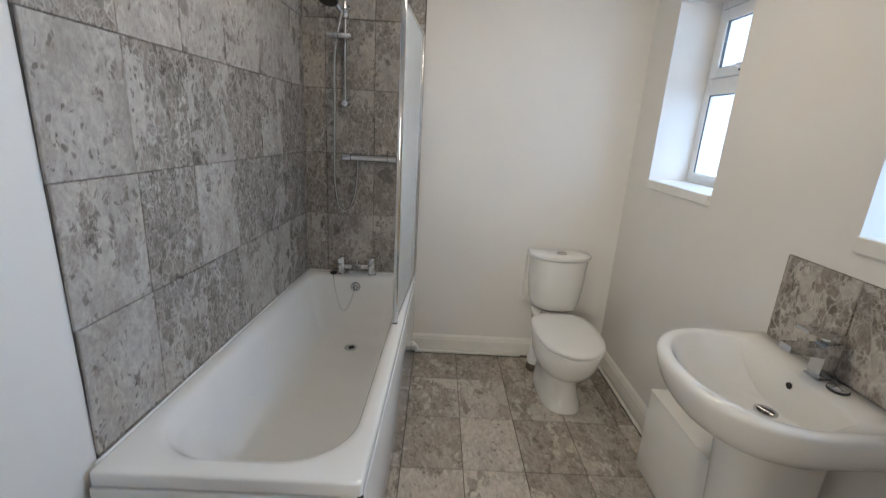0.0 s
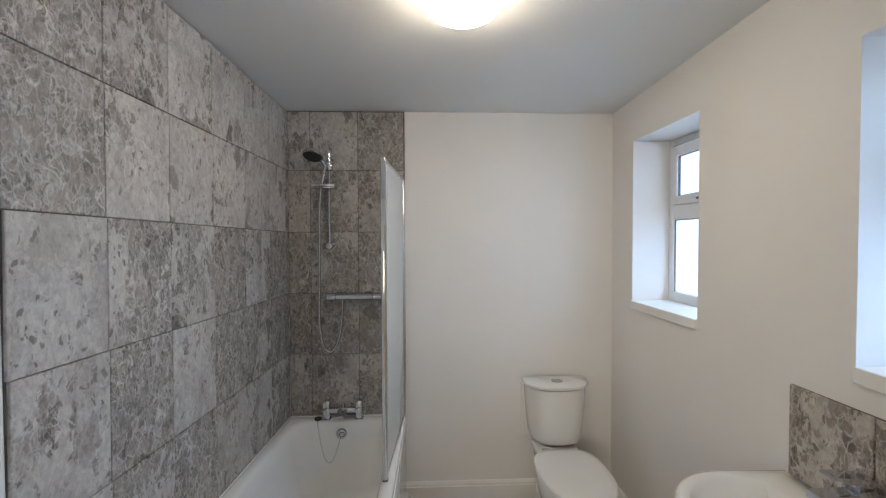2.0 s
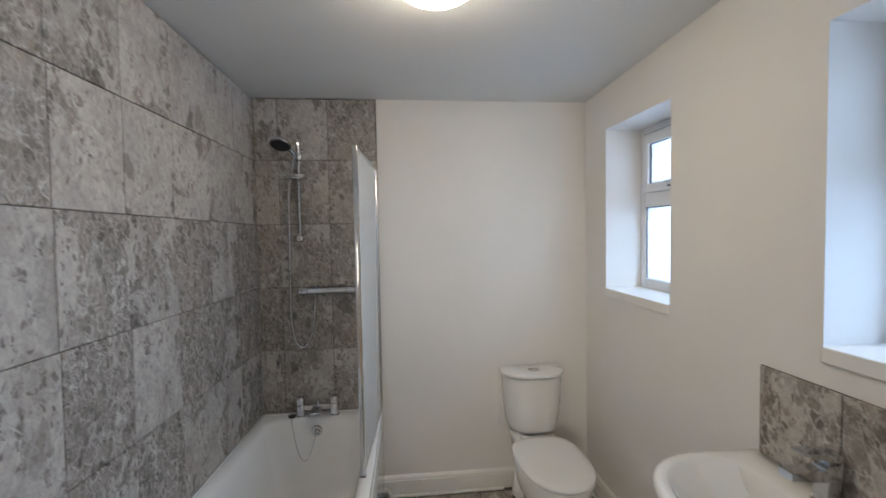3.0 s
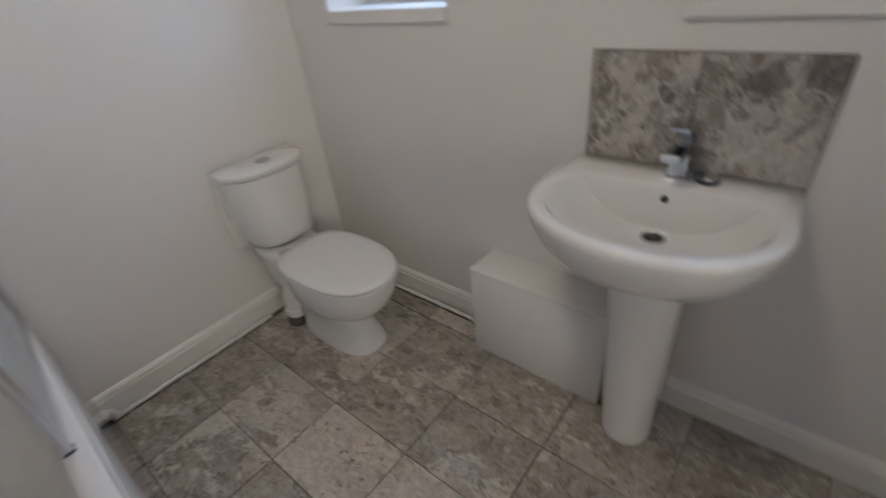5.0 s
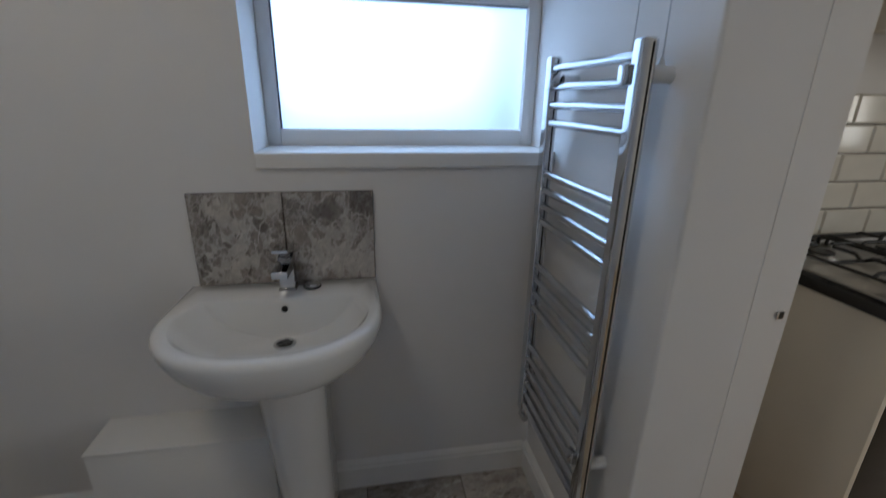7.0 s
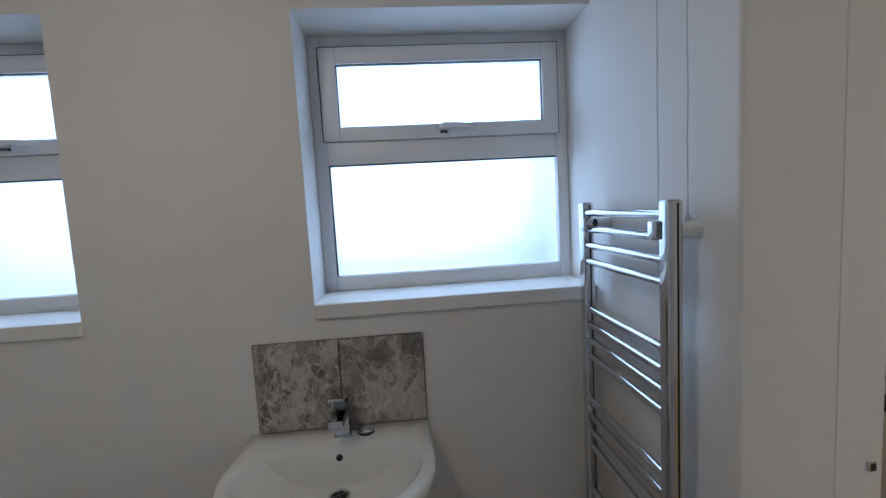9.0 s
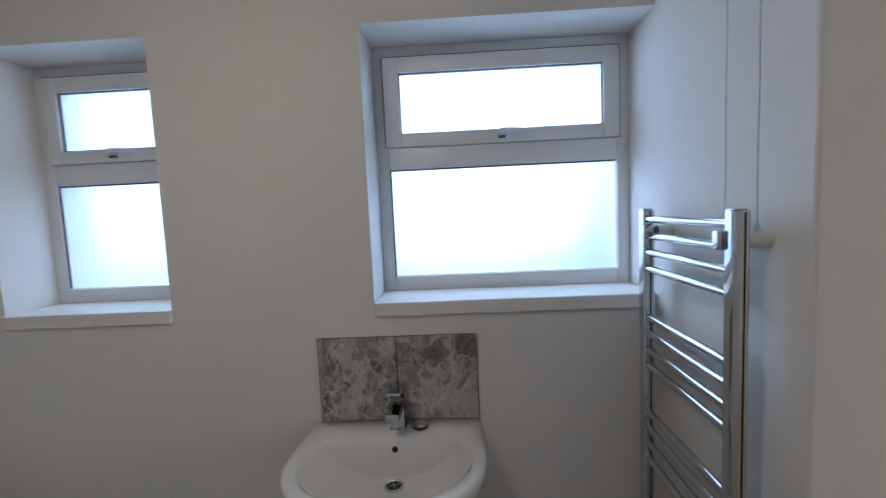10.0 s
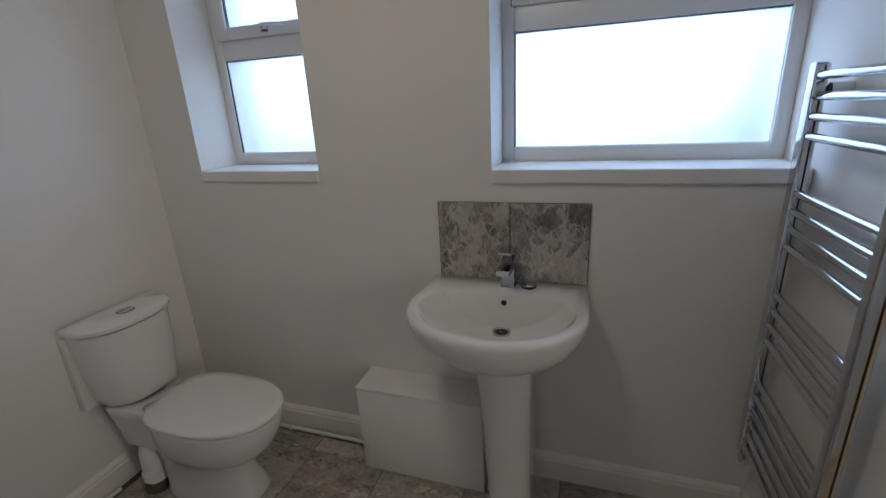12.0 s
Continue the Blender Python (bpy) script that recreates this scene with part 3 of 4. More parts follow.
part("sealant", boxes((BX0 - 0.003, BY0 + 0.03, BZ - 0.004, BX0 + 0.004, BY1, BZ + 0.005), (BX0, BY1 - 0.003, BZ - 0.004, BX1, Y1 - 0.0085, BZ + 0.004), bevel=0.002), ACRYLIC, bath)
part("waste", turned((-0.508, 2.215, 0), [(0.001, BZ - 0.390), (0.036, BZ - 0.390), (0.036, BZ - 0.386), (0.028, BZ - 0.384), (0.02, BZ - 0.387), (0.001, BZ - 0.3875)], 28), CHROME, bath, "chrome plughole")
over = part("overflow", turned((-0.520, iy1 - 0.008, 0.462), [(0.001, 0.012), (0.031, 0.012), (0.031, -0.004), (0.026, -0.010), (0.001, -0.012)], 28, "y"), CHROME, bath, "round chrome overflow plate")
for k in range(6):
    a = k * math.pi / 3
    part("hole", turned((-0.520 + 0.013 * math.cos(a), iy1 - 0.0205, 0.462 + 0.013 * math.sin(a)), [(0.0005, 0.001), (0.0042, 0.001), (0.0042, -0.001), (0.0005, -0.0012)], 10, "y"), DARK, over)
for ob in bath.children:
    for v in ob.data.vertices:
        v.co.z += FALL * (BY1 - v.co.y) * min(1.0, v.co.z / BZ)
        v.co.x -= (SKEW - 0.021 * (v.co.x - BX0) / (BX1 - BX0)) * (BY1 - v.co.y)
# ball chain from the overflow to the plug that lies on the rim
part("waste_hole", turned((-0.508, 2.215, 0), [(0.0005, BZ - 0.3855), (0.021, BZ - 0.3855), (0.021, BZ - 0.3845), (0.0005, BZ - 0.3843)], 20), DARK, bath, "dark plughole grid")
bm = bmesh.new()
p0, p1 = Vector((-0.530, iy1 - 0.030, 0.441)), Vector((-0.658, iy1 - 0.022, BZ + 0.004))
pts = []
for k in range(25):
    q = k / 24
    p = p0.lerp(p1, q)
    p.z -= 0.66 * q * (1 - q)
    p.y -= 0.035 * 4 * q * (1 - q)
    pts.append(p)
pts += [Vector((-0.660, iy1 - 0.002, BZ + 0.006)), Vector((-0.662, BY1 - 0.060, BZ + 0.010))]
tube(bm, pts, 0.0022, 8)
part("chain", bm, SATIN, bath, "thin metal plug chain")
part("plug", turned((-0.664, BY1 - 0.05, BZ), [(0.001, 0.0), (0.019, 0.0), (0.022, 0.006), (0.021, 0.013), (0.012, 0.016), (0.001, 0.017)], 24), RUBBER, bath, "black rubber plug")

# ---- bath taps ----
tap = thing("bath_mixer_tap", (-0.52, BY1 - 0.035, BZ), "square chrome bath filler tap standing on the bath rim", "tap")
ty = BY1 - 0.036
part("body", boxes((-0.615, ty - 0.016, BZ + 0.038, -0.429, ty + 0.014, BZ + 0.066), bevel=0.003), CHROME, tap)
for x in (-0.616, -0.428):
    pl = part("pillar", boxes((x - 0.019, ty - 0.019, BZ + 0.001, x + 0.019, ty + 0.019, BZ + 0.068), bevel=0.003), CHROME, tap)
    part("lever", boxes((x - 0.0185, ty - 0.026, BZ + 0.0705, x + 0.0185, ty + 0.0185, BZ + 0.112), bevel=0.003), CHROME, pl)
    part("collar", boxes((x - 0.023, ty - 0.023, BZ - 0.0005, x + 0.023, ty + 0.023, BZ + 0.004), bevel=0.0015), CHROME, pl)
part("spout", boxes((-0.548, ty - 0.12, BZ + 0.045, -0.496, ty - 0.016, BZ + 0.062), bevel=0.004), CHROME, tap)
part("diverter", turned((-0.522, ty, BZ), [(0.012, 0.066), (0.012, 0.08), (0.009, 0.084), (0.009, 0.092), (0.001, 0.094)], 20), CHROME, tap)

# ---- shower ----
RX, RY = -0.588, Y1 - 0.062
rail = thing("shower_rail", (RX, Y1 - 0.009, 1.54), "chrome riser rail with a hand shower on the tiled wall", "shower")
part("riser", rod((RX, RY, 1.545), (RX, RY, 2.075), 0.0095, 18), CHROME, rail)
for z in (1.552, 2.035):
    b = part("bracket", rod((RX, Y1 - 0.009, z), (RX, RY - 0.004, z), 0.013, 18), CHROME, rail)
    part("rose", turned((RX, Y1 - 0.009, z), [(0.001, -0.007), (0.018, -0.007), (0.021, 0.0), (0.001, 0.0)], 24, "y"), CHROME, b)
part("end_cap", turned((RX, RY - 0.002, 1.545), [(0.001, -0.026), (0.017, -0.026), (0.019, -0.02), (0.019, 0.004), (0.001, 0.004)], 24, "y"), CHROME, rail)
slide = part("slider", boxes((RX - 0.02, RY - 0.022, 1.975, RX + 0.02, RY + 0.018, 2.02), bevel=0.008, segments=3), CHROME, rail)
dish = part("soap_dish", boxes((RX - 0.075, RY - 0.095, 1.868, RX + 0.045, RY + 0.012, 1.876), bevel=0.003), CHROME, rail, "chrome soap shelf")
part("lip", boxes((RX - 0.078, RY - 0.098, 1.876, RX - 0.072, RY + 0.012, 1.889), (RX + 0.042, RY - 0.098, 1.876, RX + 0.048, RY + 0.012, 1.889), (RX - 0.072, RY - 0.098, 1.876, RX + 0.042, RY - 0.092, 1.889)), CHROME, dish)
# hand shower, tilted down into the bath
hc, hd = Vector((-0.655, RY - 0.105, 2.045)), Vector((-0.10, -0.42, -0.9)).normalized()
side = hd.orthogonal().normalized()
up = hd.cross(side)
bm = bmesh.new()
rings(bm, [[hc + hd * h + r * (side * math.cos(a) + up * math.sin(a)) for a in [2 * math.pi * k / 36 for k in range(36)]] for r, h in ((0.02, -0.024), (0.045, -0.016), (0.056, -0.004), (0.057, 0.004), (0.05, 0.008))])
head = part("hand_shower", bm, CHROME, rail, "round chrome shower head")
bm = bmesh.new()
rings(bm, [[hc + hd * h + r * (side * math.cos(a) + up * math.sin(a)) for a in [2 * math.pi * k / 30 for k in range(30)]] for r, h in ((0.050, 0.0075), (0.049, 0.0095), (0.01, 0.0105))])
part("spray_face", bm, RUBBER, head, "black nozzle face")
bm = bmesh.new()
tube(bm, [hc - hd * 0.012, (-0.625, RY - 0.06, 2.035), (RX - 0.012, RY - 0.026, 2.0), (RX - 0.024, RY - 0.02, 1.955)], [0.016, 0.013, 0.012, 0.010], 14)
part("handle", bm, CHROME, head)
# hose: from the handle down in a long loop and up to the valve
bm = bmesh.new()
hose = []
ctrl = [(RX - 0.024, RY - 0.02, 1.955), (RX - 0.05, RY - 0.02, 1.80), (RX - 0.054, RY - 0.02, 1.55), (RX - 0.058, RY - 0.02, 1.30), (RX - 0.058, RY - 0.02, 1.10), (RX - 0.035, RY - 0.02, 0.965), (RX + 0.01, RY - 0.02, 0.94), (RX + 0.05, RY - 0.015, 1.01), (RX + 0.066, RY - 0.005, 1.12), (RX + 0.07, RY, 1.225)]
for i in range(len(ctrl) - 1):
    a, b, c, d = [Vector(ctrl[min(max(k, 0), len(ctrl) - 1)]) for k in (i - 1, i, i + 1, i + 2)]
    for k in range(8):
        s = k / 8
        hose.append(0.5 * (2 * b + (c - a) * s + (2 * a - 5 * b + 4 * c - d) * s * s + (3 * b - a - 3 * c + d) * s ** 3))
hose.append(Vector(ctrl[-1]))
tube(bm, hose, [0.0082 + 0.0008 * (k % 2) for k in range(len(hose))], 12)
part("hose", bm, CHROME, rail, "ribbed chrome shower hose")
valve = thing("shower_valve", (-0.45, Y1 - 0.009, 1.25), "chrome thermostatic shower bar valve on the tiled wall", "shower valve")
part("body", rod((-0.555, Y1 - 0.062, 1.25), (-0.345, Y1 - 0.062, 1.25), 0.019, 24), CHROME, valve)
for xa, xb in ((-0.605, -0.558), (-0.342, -0.295)):
    kn = part("knob", rod((xa, Y1 - 0.062, 1.25), (xb, Y1 - 0.062, 1.25), 0.022, 24), CHROME, valve)
    xm = xa + 0.012 if xa < -0.5 else xb - 0.012
    part("stop_button", boxes((xm - 0.005, Y1 - 0.066, 1.27, xm + 0.005, Y1 - 0.056, 1.279), bevel=0.002), CHROME, kn)
for x in (-0.525, -0.375):
    part("elbow", rod((x, Y1 - 0.009, 1.25), (x, Y1 - 0.05, 1.25), 0.013, 18), CHROME, valve)
    part("rose", turned((x, Y1 - 0.009, 1.25), [(0.001, -0.006), (0.026, -0.006), (0.030, 0.0), (0.001, 0.0)], 28, "y"), CHROME, valve)
part("outlet", rod((RX + 0.07, RY, 1.222), (RX + 0.07, RY, 1.236), 0.010, 16), CHROME, valve)

# ---- bath screen ----
SX, SY0, SY1, SZ0, SZ1 = -0.216, 1.745, Y1 - 0.012, BZ + 0.006, 1.925
SLIFT = FALL * (BY1 - SY0)
screen = thing("bath_screen", (SX, (SY0 + SY1) / 2, BZ), "pale grey glass bath screen with chrome edge profiles", "bath screen")
gl = part("glass", boxes((SX - 0.003, SY0 + 0.012, SZ0 + 0.012, SX + 0.003, SY1 - 0.02, SZ1)), PALE_GLASS, screen, "pale grey glass panel", smooth=None)
gl.visible_shadow = False
part("edge_profile", boxes((SX - 0.011, SY0, SZ0, SX + 0.011, SY0 + 0.022, SZ1 + 0.004), bevel=0.003), CHROME, screen, "bright chrome edge strip")
wp = part("wall_profile", boxes((SX - 0.008, SY1 - 0.03, SZ0, SX + 0.008, SY1, SZ1 + 0.004), bevel=0.003), SATIN, screen, "chrome wall channel")
part("top_profile", boxes((SX - 0.006, SY0 + 0.022, SZ1 - 0.006, SX + 0.006, SY1 - 0.03, SZ1 + 0.004), bevel=0.002), SATIN, screen)
part("bottom_seal", boxes((SX - 0.007, SY0 + 0.022, SZ0 - 0.004, SX + 0.007, SY1 - 0.03, SZ0 + 0.014), bevel=0.002), SATIN, screen, "grey bottom seal")
part("foot", boxes((SX - 0.012, SY0 - 0.002, BZ + 0.0005, SX + 0.012, SY0 + 0.026, SZ0 - 0.0005), bevel=0.002), GASKET, screen)
for ob in screen.children:
    for v in ob.data.vertices:
        v.co.x += 0.050 * (v.co.y - SY0) / (SY1 - SY0)
        if v.co.z < 1.0:
            v.co.z += FALL * max(0.0, BY1 - v.co.y)


# ---- toilet ----
TX = 0.694
wc = thing("toilet", (TX, 2.15, 0), "white close-coupled toilet with closed lid against the wall", "toilet")


def oval(cx, y0, y1, wmax, z, n=40, square=2.3, back=0.0):
    """An egg-shaped loop: front at y0, back at y1; back widens the rear half towards a straight end."""
    out = []
    cy = y0 + (y1 - y0) * 0.52
    for k in range(n):
        a = 2 * math.pi * k / n
        c, s = math.cos(a), math.sin(a)
        e = 2 / (square + (back if s > 0 else 0.0))
        x = math.copysign(abs(c) ** e, c) * wmax / 2
        y = math.copysign(abs(s) ** e, s) * ((y1 - cy) if s > 0 else (cy - y0))
        out.append((cx + x, cy + y, z))
    return out


bm = bmesh.new()
rings(bm, [
    oval(TX + 0.012, 1.862, 2.27, 0.228, 0.001, square=2.6, back=2), oval(TX + 0.012, 1.858, 2.275, 0.234, 0.012, square=2.6, back=2), oval(TX + 0.012, 1.876, 2.275, 0.214, 0.045, square=2.5, back=2),
    oval(TX + 0.01, 1.900, 2.28, 0.197, 0.10, square=2.4, back=2), oval(TX + 0.008, 1.900, 2.28, 0.193, 0.155, square=2.3, back=2), oval(TX + 0.005, 1.875, 2.28, 0.215, 0.195, square=2.3, back=1),
    oval(TX, 1.80, 2.275, 0.285, 0.24, square=2.2), oval(TX, 1.757, 2.27, 0.325, 0.29, square=2.2), oval(TX, 1.734, 2.265, 0.338, 0.34, square=2.2),
    oval(TX, 1.726, 2.26, 0.344, 0.385, square=2.2), oval(TX, 1.730, 2.258, 0.34, 0.392, square=2.2)])
part("pan", bm, CERAMIC, wc, "glazed white ceramic pan", smooth=60)
bm = bmesh.new()
rings(bm, [rounded(TX - 0.085, TX + 0.105, 2.12, 2.44, 0.21, (0.03,) * 4, 6), rounded(TX - 0.095, TX + 0.115, 2.12, 2.445, 0.30, (0.03,) * 4, 6), rounded(TX - 0.105, TX + 0.125, 2.12, 2.45, 0.36, (0.03,) * 4, 6),
    rounded(TX - 0.11, TX + 0.13, 2.12, 2.452, 0.388, (0.03,) * 4, 6), rounded(TX - 0.104, TX + 0.124, 2.126, 2.446, 0.397, (0.03,) * 4, 6)])
part("neck", bm, CERAMIC, wc, "ceramic shelf under the cistern", smooth=50)
bm = bmesh.new()
rings(bm, [oval(TX, 1.722, 2.215, 0.346, 0.3945, square=2.15, back=1.2), oval(TX, 1.717, 2.22, 0.352, 0.398, square=2.15, back=1.2), oval(TX, 1.717, 2.22, 0.352, 0.407, square=2.15, back=1.2), oval(TX, 1.723, 2.214, 0.344, 0.4105, square=2.15, back=1.2)])
part("seat", bm, SEAT, wc)
bm = bmesh.new()
rings(bm, [oval(TX, 1.720, 2.222, 0.350, 0.4145, square=2.15, back=1.2), oval(TX, 1.714, 2.228, 0.357, 0.418, square=2.15, back=1.2), oval(TX, 1.714, 2.228, 0.357, 0.425, square=2.15, back=1.2), oval(TX, 1.722, 2.222, 0.343, 0.4315, square=2.15, back=1.2), oval(TX, 1.75, 2.19, 0.28, 0.4355, square=2.15, back=1.2), oval(TX, 1.85, 2.10, 0.14, 0.437, square=2.15, back=1.2)])
part("lid", bm, SEAT, wc, "closed white plastic lid", smooth=50)
for x in (-0.075, 0.075):
    part("hinge", rod((TX + x - 0.02, 2.235, 0.418), (TX + x + 0.02, 2.235, 0.418), 0.011, 14), CHROME, wc)


def tank(x0, x1, yf, yb, z, bow, n=18):
    """A cistern section: straight back, bowed front with rounded corners."""
    out = [(x1, yb, z), (x0, yb, z)]
    cx, hw = (x0 + x1) / 2, (x1 - x0) / 2
    for k in range(n + 1):
        s = -1 + 2 * k / n
        f = (1 - abs(s) ** 5)
        y = yf + bow * s * s + (1 - f) * 0.06
        out.append((cx + hw * s * (1.0 if abs(s) < 1 else 1.0), y, z))
    return out


CXM = 0.720
bm = bmesh.new()
rings(bm, [tank(CXM - 0.118, CXM + 0.128, 2.318, 2.448, 0.400, 0.03), tank(CXM - 0.136, CXM + 0.146, 2.302, 2.452, 0.412, 0.03), tank(CXM - 0.150, CXM + 0.156, 2.296, 2.452, 0.45, 0.03),
    tank(CXM - 0.164, CXM + 0.166, 2.286, 2.452, 0.57, 0.032), tank(CXM - 0.174, CXM + 0.174, 2.281, 2.452, 0.726, 0.034)])
part("cistern", bm, CERAMIC, wc, "white ceramic cistern", smooth=45)
bm = bmesh.new()
rings(bm, [tank(CXM - 0.172, CXM + 0.172, 2.283, 2.455, 0.7305, 0.034), tank(CXM - 0.183, CXM + 0.183, 2.272, 2.462, 0.734, 0.035), tank(CXM - 0.184, CXM + 0.184, 2.271, 2.462, 0.749, 0.035), tank(CXM - 0.178, CXM + 0.178, 2.279, 2.459, 0.757, 0.035), tank(CXM - 0.10, CXM + 0.10, 2.33, 2.44, 0.761, 0.02)])
part("cistern_lid", bm, CERAMIC, wc, smooth=45)
fl = part("flush_button", turned((CXM, 2.365, 0.7598), [(0.001, 0.0), (0.029, 0.0), (0.029, 0.004), (0.025, 0.006), (0.001, 0.0062)], 28), CHROME, wc, "round chrome dual flush button")
part("button_ring", turned((CXM, 2.365, 0.7594), [(0.0285, 0.0), (0.0325, 0.0), (0.0325, 0.002), (0.0285, 0.002)], 28), GASKET, fl, "dark rim")
part("button_split", boxes((CXM - 0.024, 2.3644, 0.7656, CXM + 0.024, 2.3656, 0.7666)), DARK, fl, smooth=None)
batten = thing("mounting_board", (0.71, 2.475, 0.42), "white painted board between cistern and wall", "board")
part("board", boxes((0.541, 2.4635, 0.405, 0.880, 2.4995, 0.712), bevel=0.002), GLOSS, batten)
# waste connector behind the pan
soil = thing("soil_pipe", (0.628, 2.325, 0), "white waste pipe in a stained dark floor collar", "pipe")
bm = bmesh.new()
tube(bm, [(0.69, 2.37, 0.20), (0.66, 2.35, 0.195), (0.634, 2.33, 0.165), (0.628, 2.325, 0.12), (0.628, 2.325, 0.035)], 0.043, 20)
part("bend", bm, PLASTIC, soil, "white plastic bend")
part("ring", turned((0.628, 2.325, 0), [(0.043, 0.085), (0.05, 0.085), (0.05, 0.055), (0.043, 0.055)], 24), PLASTIC, soil)
part("collar", turned((0.628, 2.325, 0), [(0.04, 0.046), (0.046, 0.044), (0.049, 0.025), (0.052, 0.001), (0.04, 0.001)], 24), LEAD, soil, "stained dark cement collar")

# ---- pipe runs along the skirting ----
def pipe_run(a, b, clips, label):
    d = Vector(b) - Vector(a)
    run = thing("heating_pipe", a, label, "pipe", "pipes along the skirting")
    part("pipe", rod(a, b, 0.0092, 14), PLASTIC, run)
    d.normalize()
    n = Vector((-d.y, d.x, 0)) if abs(d.x) > 0.5 else Vector((d.y, -d.x, 0))
    for k in range(clips):
        p = Vector(a).lerp(Vector(b), (k + 0.5) / clips)
        lo, hi = p - d * 0.006, p + d * 0.006
        cl = tube(bmesh.new(), [lo, hi], 0.0125, 12)
        tube(cl, [p + Vector((0, 0, 0.009)), p + Vector((0, 0, 0.021))], [0.006, 0.003], 8)
        part("clip", cl, PLASTIC, run, "white pipe clip")
    return run


pipe_run((-0.142, Y1 - 0.037, 0.0095), (0.56, Y1 - 0.037, 0.0095), 6, "white painted pipe clipped along the skirting board")
pipe_run((X1 - 0.037, 1.53, 0.0095), (X1 - 0.037, Y1 - 0.05, 0.0095), 5, "white painted pipe clipped along the skirting board")
stub = thing("pipe_elbow", (-0.145, Y1 - 0.06, 0.02), "white plastic pipe elbow beside the bath panel", "pipe")
bm = bmesh.new()
tube(bm, [(-0.166, Y1 - 0.055, 0.062), (-0.148, Y1 - 0.052, 0.060), (-0.136, Y1 - 0.045, 0.048), (-0.130, Y1 - 0.041, 0.03), (-0.126, Y1 - 0.038, 0.016)], 0.015, 14)
part("elbow", bm, PLASTIC, stub)
part("nut", turned((-0.158, Y1 - 0.054, 0.061), [(0.001, -0.008), (0.021, -0.008), (0.021, 0.012), (0.001, 0.012)], 6, "x"), PLASTIC, stub)

# ---- boxed-in pipes beside the basin ----
casing = thing("pipe_boxing", (1.02, 1.265, 0), "white painted plywood box over pipes under the basin", "pipe box")
part("front_board", boxes((0.943, 1.006, 0.002, 0.955, 1.524, 0.388), bevel=0.0015), BOXING, casing)
part("side_board", boxes((0.956, 1.512, 0.002, X1 - 0.019, 1.523, 0.388), bevel=0.0015), BOXING, casing)
part("side_board", boxes((0.956, 1.007, 0.002, X1 - 0.019, 1.018, 0.388), bevel=0.0015), BOXING, casing)
part("top_board", boxes((0.940, 1.003, 0.3885, X1 - 0.001, 1.527, 0.400), bevel=0.0015), BOXING, casing)

# ---- wash basin ----
BC, BT = 0.939, 0.846
basin = thing("wash_basin", (0.86, BC, 0), "white ceramic pedestal wash basin under a tiled splashback", "wash basin")


def bowl(xb, xf, hw, z, ymid=BC, xm=0.885, n=36, sq=2.15, hb=None):
    """A D-shaped loop: straight at the wall side xb, round in front at xf."""
    hb = hw * 0.97 if hb is None else hb
    out = [(xb, ymid - hb, z)]
    m = n
    for k in range(m + 1):
        a = math.pi * k / m
        c, s = math.cos(a), math.sin(a)
        e = 2 / sq
        out.append((xm - (abs(s) ** e) * (xm - xf), ymid - math.copysign(abs(c) ** e, c) * hw, z))
    out.append((xb, ymid + hb, z))
    for k in range(1, 8):
        out.append((xb, ymid + hb - 2 * hb * k / 8, z))
    return out


XB = X1 - 0.002
bm = bmesh.new()
rings(bm, [
    bowl(XB, 0.822, 0.095, 0.664, xm=0.93), bowl(XB, 0.796, 0.120, 0.667, xm=0.92), bowl(XB, 0.762, 0.154, 0.676, xm=0.92), bowl(XB, 0.722, 0.196, 0.694, xm=0.91), bowl(XB, 0.688, 0.233, 0.721, xm=0.90), bowl(XB, 0.660, 0.262, 0.760, xm=0.89), bowl(XB, 0.645, 0.279, 0.80),
    bowl(XB, 0.639, 0.285, 0.826), bowl(XB, 0.640, 0.285, 0.838), bowl(XB, 0.646, 0.280, BT), bowl(XB - 0.002, 0.655, 0.271, BT + 0.002),
    bowl(0.990, 0.673, 0.253, BT + 0.001, hb=0.215), bowl(0.985, 0.681, 0.247, BT - 0.005, hb=0.21), bowl(0.981, 0.691, 0.239, BT - 0.02, hb=0.20), bowl(0.977, 0.716, 0.215, BT - 0.054, hb=0.178), bowl(0.975, 0.756, 0.178, BT - 0.086, hb=0.14, xm=0.89),
    bowl(0.973, 0.808, 0.126, BT - 0.108, hb=0.095, xm=0.90), bowl(0.970, 0.860, 0.074, BT - 0.119, hb=0.055, xm=0.915), bowl(0.966, 0.896, 0.036, BT - 0.124, hb=0.03, xm=0.93)])
part("bowl", bm, CERAMIC, basin, "glazed white ceramic bowl", smooth=55)
bm = bmesh.new()
ped = lambda xf, hw, z: bowl(1.06, xf, hw, z, xm=xf + 0.085, sq=2.2, ymid=0.899 + 0.02 * min(1.0, z / 0.6))
rings(bm, [ped(0.842, 0.074, 0.001), ped(0.838, 0.079, 0.01), ped(0.839, 0.078, 0.03), ped(0.837, 0.080, 0.15), ped(0.833, 0.085, 0.35), ped(0.828, 0.091, 0.52), ped(0.824, 0.095, 0.60), ped(0.820, 0.099, 0.682)])
part("pedestal", bm, CERAMIC, basin, "white ceramic pedestal", smooth=55)
ws = part("waste", turned((0.934, 0.930, BT - 0.1235), [(0.001, 0.0), (0.031, 0.0), (0.031, 0.004), (0.024, 0.0045), (0.022, 0.001), (0.001, 0.0005)], 28), CHROME, basin, "chrome waste ring")
